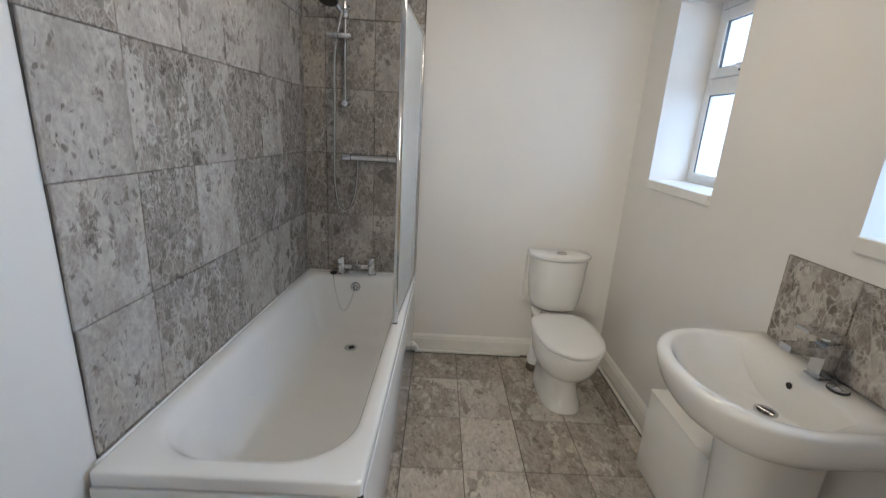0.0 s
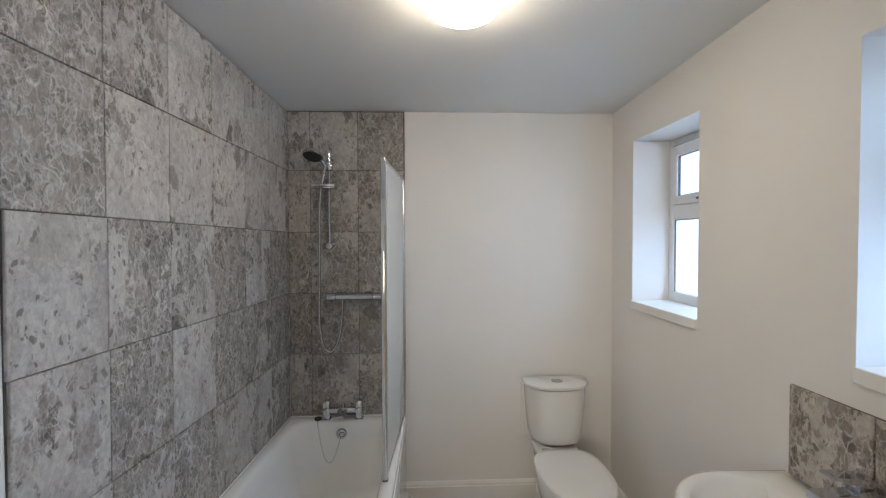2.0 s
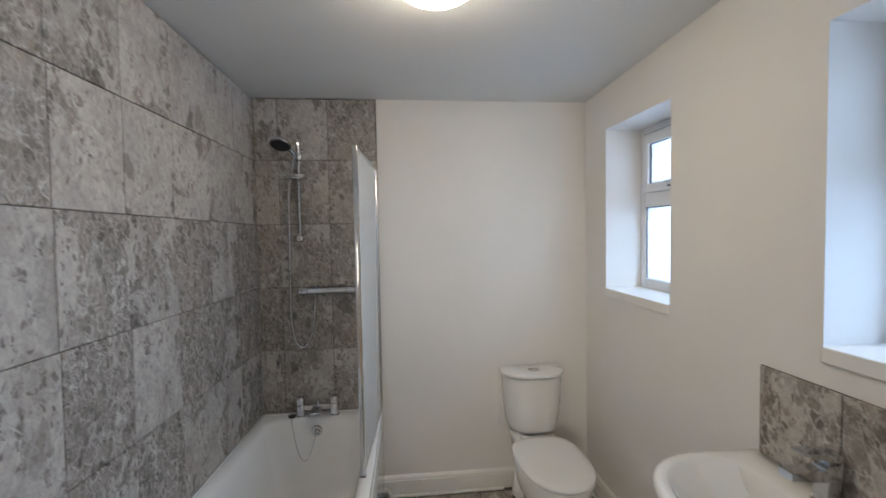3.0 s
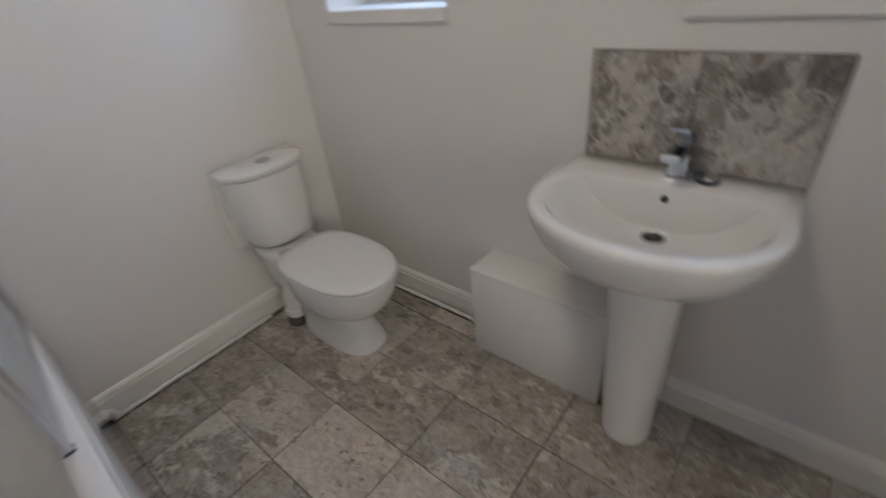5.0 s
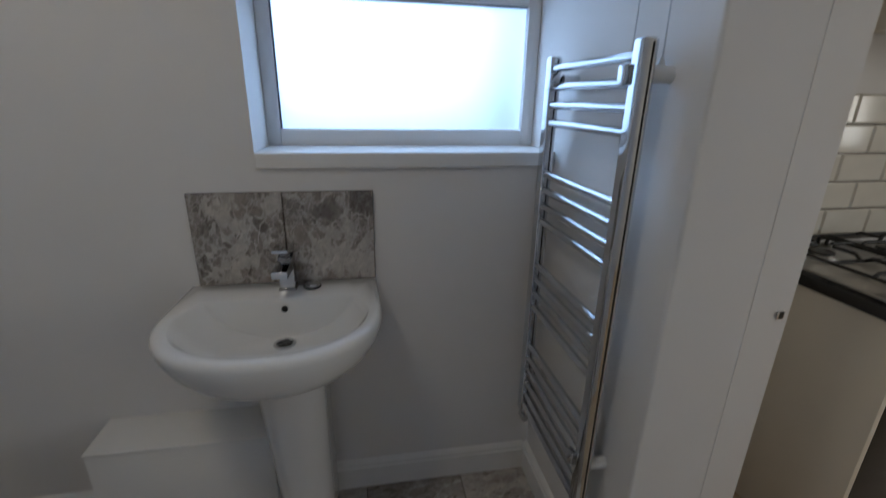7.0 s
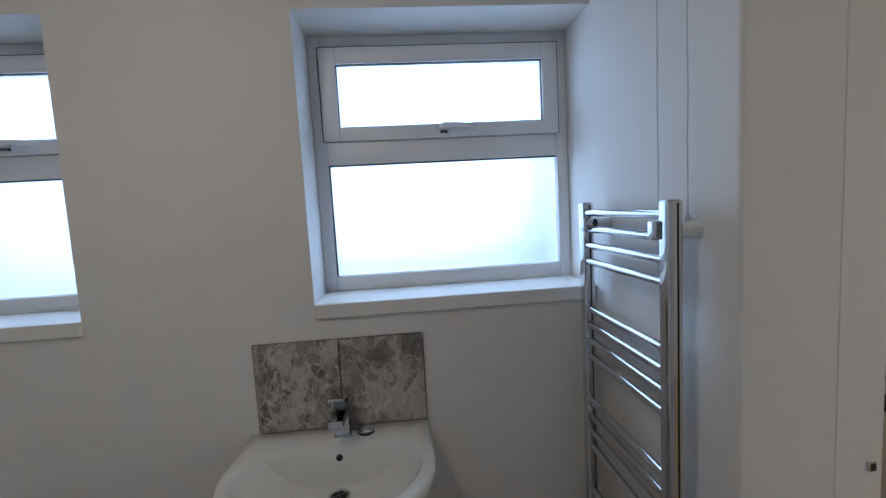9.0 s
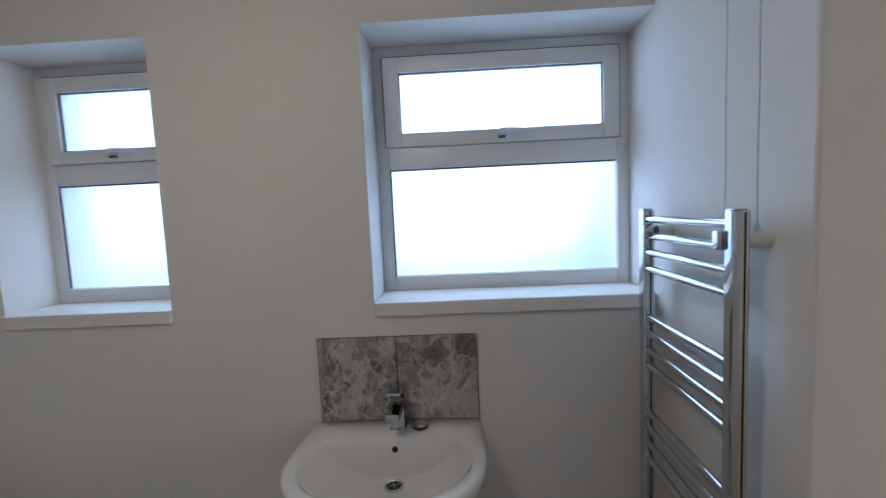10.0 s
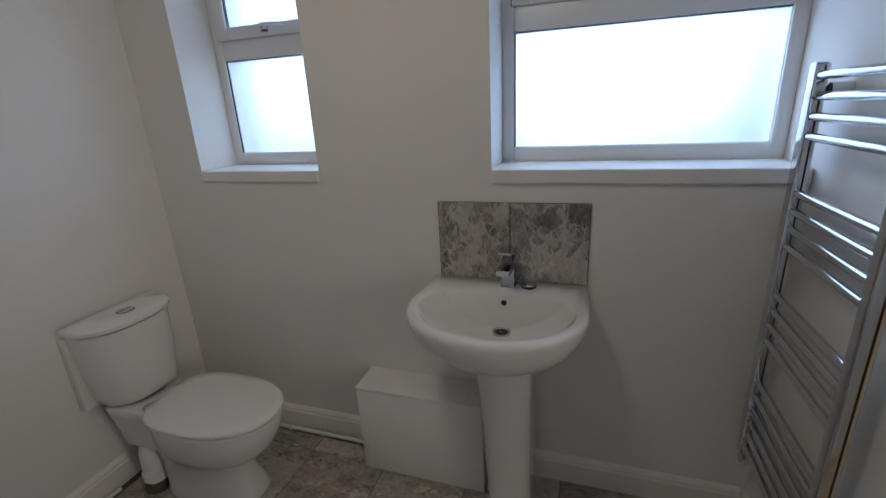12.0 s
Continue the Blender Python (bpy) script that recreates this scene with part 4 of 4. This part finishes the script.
part("grid_hole", turned((0.934, 0.930, BT - 0.1225), [(0.0005, 0.0), (0.021, 0.0), (0.021, 0.0015), (0.0005, 0.0016)], 24), DARK, ws)
for k in range(2):
    a = 0.4 + k * math.pi / 2
    dx, dy = 0.0215 * math.cos(a), 0.0215 * math.sin(a)
    part("spoke", rod((0.934 - dx, 0.930 - dy, BT - 0.1198), (0.934 + dx, 0.930 + dy, BT - 0.1198), 0.0008, 6), SATIN, ws)
part("overflow_hole", turned((0.9795, 0.929, BT - 0.034), [(0.0005, 0.006), (0.009, 0.006), (0.0095, -0.003), (0.0075, -0.004), (0.0005, -0.001)], 20, "x"), DARK, basin, "dark overflow hole")

# ---- basin tap ----
BTX, BTY, TZ = 1.050, 0.924, BT + 0.002
mixer = thing("basin_tap", (BTX, BTY, TZ), "square chrome basin mixer tap with a flat lever", "tap")
part("base", boxes((BTX - 0.026, BTY - 0.026, TZ - 0.001, BTX + 0.026, BTY + 0.026, TZ + 0.006), bevel=0.002), CHROME, mixer)
bm = bmesh.new()
rings(bm, [[(BTX - 0.023, BTY - 0.021, TZ + 0.006), (BTX + 0.021, BTY - 0.021, TZ + 0.006), (BTX + 0.021, BTY + 0.021, TZ + 0.006), (BTX - 0.023, BTY + 0.021, TZ + 0.006)],
    [(BTX - 0.020, BTY - 0.021, TZ + 0.066), (BTX + 0.021, BTY - 0.021, TZ + 0.080), (BTX + 0.021, BTY + 0.021, TZ + 0.080), (BTX - 0.020, BTY + 0.021, TZ + 0.066)],
    [(BTX - 0.024, BTY - 0.02, TZ + 0.104), (BTX + 0.019, BTY - 0.02, TZ + 0.110), (BTX + 0.019, BTY + 0.02, TZ + 0.110), (BTX - 0.024, BTY + 0.02, TZ + 0.104)]])
part("body", bm, CHROME, mixer, smooth=20)
bm = bmesh.new()
rings(bm, [[(BTX - 0.018, BTY + s * 0.0205, TZ + z) for s, z in ((-1, 0.066), (1, 0.066), (1, 0.099), (-1, 0.099))], [(BTX - 0.122, BTY + s * 0.0205, TZ + z) for s, z in ((-1, 0.078), (1, 0.078), (1, 0.097), (-1, 0.097))]])
part("spout", bm, CHROME, mixer, smooth=20)
bm = bmesh.new()
rings(bm, [[(BTX + 0.024, BTY + s * 0.022, TZ + z) for s, z in ((-1, 0.116), (1, 0.116), (1, 0.136), (-1, 0.136))], [(BTX - 0.03, BTY + s * 0.022, TZ + z) for s, z in ((-1, 0.124), (1, 0.124), (1, 0.142), (-1, 0.142))], [(BTX - 0.088, BTY + s * 0.021, TZ + z) for s, z in ((-1, 0.140), (1, 0.140), (1, 0.147), (-1, 0.147))]])
part("lever", bm, CHROME, mixer, "flat chrome lever", smooth=20)
part("neck", boxes((BTX - 0.014, BTY - 0.014, TZ + 0.105, BTX + 0.014, BTY + 0.014, TZ + 0.119)), CHROME, mixer, smooth=None)
plug = thing("basin_plug", (1.042, 0.855, TZ), "round chrome basin plug lying on the basin ledge", "plug")
part("disc", turned((1.042, 0.855, TZ + 0.006), [(0.001, 0.0), (0.020, 0.0), (0.024, 0.003), (0.024, 0.006), (0.018, 0.011), (0.001, 0.013)], 28), CHROME, plug)
# black ring added for the dark look that the chrome's reflections lack
part("rubber_seal", turned((1.042, 0.855, TZ - 0.001), [(0.001, 0.0), (0.020, 0.0), (0.026, 0.004), (0.026, 0.008), (0.001, 0.0085)], 28), RUBBER, plug, "added black ring that darkens the plug")
bm = bmesh.new()
tube(bm, [(1.046, 0.872, TZ + 0.006), (1.056, 0.888, TZ + 0.004), (1.062, 0.902, TZ + 0.003), (1.066, 0.910, TZ + 0.006)], 0.0018, 8)
part("chain", bm, SATIN, plug)

# ---- splashback ----
splash = thing("splashback", (X1, 0.926, 0.849), "two marble-effect tiles with dark edges behind the basin", "splashback")
part("bedding", boxes((X1 - 0.0035, 0.664, 0.8495, X1 - 0.0005, 1.187, 1.131)), GROUT, splash, "dark adhesive edge", smooth=None)
for a, b in ((0.6655, 0.9255), (0.928, 1.186)):
    ob = slab("tile", splash, SPLASHTILE, b - a, 0.279, 0.008, Matrix.Translation((-X1, -0.926, -0.849)) @ Matrix.Translation((X1 - 0.0035, (a + b) / 2, 0.9905)) @ Euler((0, radians(-90), 0)).to_matrix().to_4x4() @ Euler((0, 0, radians(90))).to_matrix().to_4x4())

# ---- towel radiator ----
RA, RB, RYY, RZ0, RZ1 = 0.598, 1.020, 0.158, 0.345, 1.505
towel = thing("towel_radiator", ((RA + RB) / 2, Y0, RZ0), "chrome ladder towel radiator on the wall stub", "towel radiator")
for x in (RA, RB):
    loops = []
    prof = [(-0.015, -0.018), (0.015, -0.018), (0.018, -0.014), (0.018, 0.009), (0.0168, 0.0125), (0.0135, 0.014), (-0.0135, 0.014), (-0.0168, 0.0125), (-0.018, 0.009), (-0.018, -0.014)]
    bm = rings(bmesh.new(), [[(x + a, RYY + b, z) for a, b in prof] for z in (RZ0, RZ1)])
    r = part("rail", bm, CHROME, towel, smooth=35)
    part("slot", boxes((x - 0.0188, RYY - 0.0085, RZ0 + 0.01, x - 0.0172, RYY - 0.0045, RZ1 - 0.004)), DARK, r, "dark seam along the rail", smooth=None)
    part("cap", boxes((x - 0.014, RYY - 0.014, RZ1, x + 0.014, RYY + 0.012, RZ1 + 0.004), bevel=0.0015), SATIN, r)
bar_z, z = [], RZ1 - 0.026
for count in (4, 4, 4, 6):
    for k in range(count):
        bar_z.append(z)
        z -= 0.048
    z -= 0.097
for z in bar_z:
    bm = bmesh.new()
    pts = [(RA + (RB - RA) * k / 10, RYY - 0.001 + 0.002 * (1 - (2 * k / 10 - 1) ** 2), z) for k in range(11)]
    part("bar", tube(bm, pts, 0.0108, 16), CHROME, towel)
for x in (RA + 0.03, RB - 0.03):
    for z in (1.445, 0.50):
        bx = x - 0.030 if x < 0.8 else x
        b = part("bracket", rod((bx, Y0 + 0.0005, z), (bx, RYY - 0.018, z), 0.0165, 20), PLASTIC if x < 0.8 else SATIN, towel, "white wall bracket" if x < 0.8 else "")
        part("clamp", boxes((x - 0.014, RYY - 0.006, z - 0.02, x + 0.014, RYY + 0.024, z + 0.02), bevel=0.005), CHROME, b)
for x in (RA, RB):
    v = part("valve", rod((x, RYY - 0.004, RZ0 - 0.045), (x, RYY - 0.004, RZ0 + 0.001), 0.011, 18), CHROME, towel)
    part("valve_head", rod((x - 0.024, RYY - 0.004, RZ0 - 0.034), (x + 0.012, RYY - 0.004, RZ0 - 0.034), 0.0125, 18), CHROME, v)
    part("tail", rod((x, Y0 + 0.001, RZ0 - 0.04), (x, RYY - 0.014, RZ0 - 0.04), 0.008, 16), CHROME, v)

# ---- pull cords ----
CH = H + RISE * (Y1 - Y0 - 0.018)
for x, z0, knob in ((0.606, 1.475, True), (0.712, 1.30, False)):
    cord = thing("pull_cord", (x, Y0 + 0.018, CH), "thin hanging pull cord" + (" with a small pale cone end" if knob else ""), "pull cord", "pull cords")
    bm = bmesh.new()
    tube(bm, [(x + 0.0012 * math.sin(k * 1.7), Y0 + 0.018, CH - (CH - z0) * k / 14) for k in range(15)], 0.0014, 6)
    part("string", bm, CORD, cord)
    if knob:
        part("cone", turned((x, Y0 + 0.018, z0 - 0.022), [(0.001, 0.0), (0.0105, 0.0), (0.0105, 0.004), (0.004, 0.022), (0.002, 0.028), (0.0005, 0.028)], 18), PLASTIC, cord, "pale plastic cone")
    part("ceiling_knot", turned((x, Y0 + 0.018, CH), [(0.001, -0.012), (0.006, -0.010), (0.010, 0.0), (0.001, 0.0)], 14), PLASTIC, cord)

# ---- kitchen corner seen through the doorway ----
unit = thing("base_unit", (0.82, -0.96, 0), "cream kitchen base unit with a black oven under the hob", "kitchen unit")
part("end_panel", boxes((0.535, -0.672, 0.0, X1 - 0.002, -0.654, 0.862), bevel=0.001), UNIT, unit, "cream end panel")
part("plinth", boxes((0.60, -1.26, 0.0, 0.615, -0.673, 0.13)), UNIT, unit, smooth=None)
part("back_box", boxes((0.62, -1.26, 0.13, X1 - 0.002, -0.673, 0.862)), UNIT, unit, smooth=None)
ov = part("oven_door", boxes((0.545, -1.258, 0.215, 0.618, -0.674, 0.858), bevel=0.003), BLACK, unit, "black glass oven front")
part("handle", rod((0.515, -1.22, 0.74), (0.515, -0.71, 0.74), 0.008, 12), STEEL, ov)
for y in (-1.18, -0.75):
    part("handle_post", rod((0.515, y, 0.74), (0.546, y, 0.74), 0.006, 10), STEEL, ov)
part("drawer_front", boxes((0.545, -1.258, 0.135, 0.6185, -0.674, 0.205), bevel=0.002), UNIT, unit)
top = thing("worktop", (0.82, -1.2, 0.862), "dark laminate kitchen worktop", "worktop")
part("slab", boxes((0.515, -2.2, 0.8625, X1 - 0.002, -0.640, 0.90), bevel=0.003), BLACK, top)
unit2 = thing("base_unit", (0.82, -1.75, 0), "cream kitchen base unit beside the oven", "kitchen unit")
part("carcass", boxes((0.56, -2.19, 0.13, X1 - 0.002, -1.262, 0.862)), UNIT, unit2, smooth=None)
part("plinth", boxes((0.60, -2.19, 0.0, 0.615, -1.262, 0.129)), UNIT, unit2, smooth=None)
for a, b in ((-2.185, -1.73), (-1.722, -1.267)):
    part("door", boxes((0.541, a, 0.14, 0.559, b, 0.856), bevel=0.002), UNIT, unit2)
hob = thing("gas_hob", (0.81, -0.97, 0.90), "steel gas hob with black cast iron pan supports", "hob")
part("tray", boxes((0.545, -1.25, 0.9005, 1.06, -0.668, 0.909), bevel=0.003), STEEL, hob)
for cx in (0.68, 0.93):
    for cy in (-0.82, -1.10):
        bn = part("burner", turned((cx, cy, 0.909), [(0.001, 0.0), (0.052, 0.0), (0.048, 0.008), (0.036, 0.010), (0.036, 0.016), (0.001, 0.016)], 24), STEEL, hob)
        part("burner_cap", turned((cx, cy, 0.9255), [(0.001, 0.0), (0.036, 0.0), (0.038, 0.003), (0.034, 0.008), (0.001, 0.009)], 24), IRON, bn, "black burner cap")
for cy in (-0.82, -1.10):
    bm = bmesh.new()
    for y in (cy - 0.125, cy + 0.125):
        tube(bm, [(0.565, y, 0.944), (1.045, y, 0.944)], 0.0055, 8)
    for x in (0.565, 0.80, 1.045):
        tube(bm, [(x, cy - 0.125, 0.944), (x, cy + 0.125, 0.944)], 0.0055, 8)
    gr = part("pan_support", bm, IRON, hob, "black cast iron pan support")
    for x in (0.68, 0.93):
        for s in (-1, 1):
            part("prong", tube(bmesh.new(), [(x, cy + s * 0.125, 0.944), (x, cy + s * 0.11, 0.956), (x, cy + s * 0.03, 0.956)], 0.0055, 8), IRON, gr)
            part("prong", tube(bmesh.new(), [(x + s * 0.118, cy, 0.944), (x + s * 0.10, cy, 0.956), (x + s * 0.03, cy, 0.956)], 0.0055, 8), IRON, gr)
    for x in (0.565, 1.045):
        for y in (cy - 0.12, cy + 0.12):
            part("foot", rod((x, y, 0.944), (x, y, 0.9095), 0.006, 8), IRON, gr)
hood = thing("wall_cabinet", (0.93, -1.15, 1.62), "cream wall cupboard over the hob", "kitchen cupboard")
part("carcass", boxes((0.80, -1.9, 1.62, X1 - 0.002, -0.93, 2.25), bevel=0.001), UNIT, hood)
part("door", boxes((0.781, -1.42, 1.615, 0.799, -0.928, 2.252), bevel=0.0015), UNIT, hood)
part("light_rail", boxes((0.79, -1.9, 1.585, 0.806, -0.93, 1.6195), bevel=0.001), OAK, hood, "brown wooden underside rail")

# ---- tiles, laid piece by piece ----
T, J = 0.008, 0.0028
ROWS_Z = cuts(0.535, H - 0.005, 0.903, 0.361)
back_bed = part("tile_bed", boxes((X0, Y1 - 0.0032, 0.50, -0.160, Y1 - 0.0004, H - 0.001)), GROUT, wall_back, "dark grouted tile bed", smooth=None)
left_bed = part("tile_bed", boxes((X0 + 0.0004, 0.824, 0.45, X0 + 0.0032, Y1 - 0.003, H - 0.001)), GROUT, wall_left, "dark grouted tile bed", smooth=None)
turn_back = Euler((radians(90), 0, 0)).to_matrix().to_4x4()
turn_left = Euler((radians(90), 0, radians(90))).to_matrix().to_4x4()
for v in left_bed.data.vertices:
    if v.co.z > 2:
        v.co.z += RISE * (Y1 - v.co.y)
left_bed.data.transform(SWING)
rng = random.Random(5)
lift = 0.0155  # the courses on the long wall are laid a little out of level
for z0, z1 in zip(ROWS_Z, ROWS_Z[1:]):
    xs = cuts(X0 + 0.011, -0.161, -0.432, 0.278)
    for a, b in zip(xs, xs[1:]):
        slab("tile", back_bed, WALLTILE, b - a - J, z1 - z0 - J, T, Matrix.Translation(((a + b) / 2, Y1 - 0.0032 - 0.0005 * rng.random(), (z0 + z1) / 2)) @ turn_back)
    ys = cuts(0.825, Y1 - 0.004, 1.103, 0.2765)
    for a, b in zip(ys, ys[1:]):
        zt = z1 + (RISE - lift) * (Y1 - (a + b) / 2) if z1 > H - 0.1 else z1
        slab("tile", left_bed, WALLTILE, b - a - J, zt - z0 - J, T, SWING @ Matrix.Translation((X0 + 0.0032 + 0.0005 * rng.random(), (a + b) / 2, (z0 + zt) / 2 + lift * (Y1 - (a + b) / 2))) @ Euler((radians(-math.degrees(math.atan(lift))), 0, 0)).to_matrix().to_4x4() @ turn_left)
part("trim", boxes((-0.1605, Y1 - 0.0105, 0.545, -0.1575, Y1 - 0.0005, H - 0.001)), GROUT, wall_back, "thin dark tile edge", smooth=None)
fxs = cuts(XD + 0.002, X1, 0.411, 0.2785)
fys = cuts(TY, Y1 - 0.047, 1.803, 0.3595)
for a, b in zip(fxs, fxs[1:]):
    for c, d in zip(fys, fys[1:]):
        if b <= BX1 - 0.05 and c >= BY0:
            continue
        # one piece next to the doorway is set plain and paler than the rest
        mat = CREAM if 0.13 < (a + b) / 2 < 0.41 and d < 0.37 else FLOORTILE
        if c > 1.4 and b > X1 - 0.05:
            b = X1 - 0.047
        turned_round = Euler((0, 0, radians(rng.choice((0, 180))))).to_matrix().to_4x4()
        slab("tile", floor, mat, b - a - J, d - c - J, T, Matrix.Translation(((a + b) / 2, (c + d) / 2, -0.0078 + 0.0004 * rng.random())) @ turned_round)
px = cuts(-2.19, X1, -0.25, 0.19)
for i, (a, b) in enumerate(zip(px, px[1:])):
    pys = cuts(-2.99, TY - 0.002, -0.9 + 0.37 * (i % 3), 1.2)
    for c, d in zip(pys, pys[1:]):
        slab("plank", kitchen_floor, OAK, d - c - 0.001, b - a - 0.001, 0.011, Matrix.Translation(((a + b) / 2, (c + d) / 2, -0.0125)) @ Euler((0, 0, radians(90))).to_matrix().to_4x4())
metro_bed = part("tile_bed", boxes((X1 - 0.003, -2.6, 0.91, X1 - 0.0004, KY - 0.002, 1.42)), KGROUT, wall_window, "grouted metro tile bed", smooth=None)
turn_right = Euler((radians(90), 0, radians(-90))).to_matrix().to_4x4()
for r in range(5):
    z0 = 0.93 + 0.1015 * r
    ys = cuts(-2.6, KY - 0.003, -0.99 + (0.1 if r % 2 else 0.0), 0.2)
    for a, b in zip(ys, ys[1:]):
        slab("metro_tile", metro_bed, METRO, b - a - 0.003, 0.097, 0.008, Matrix.Translation((X1 - 0.003, (a + b) / 2, z0 + 0.05)) @ turn_right, edge=0.006)
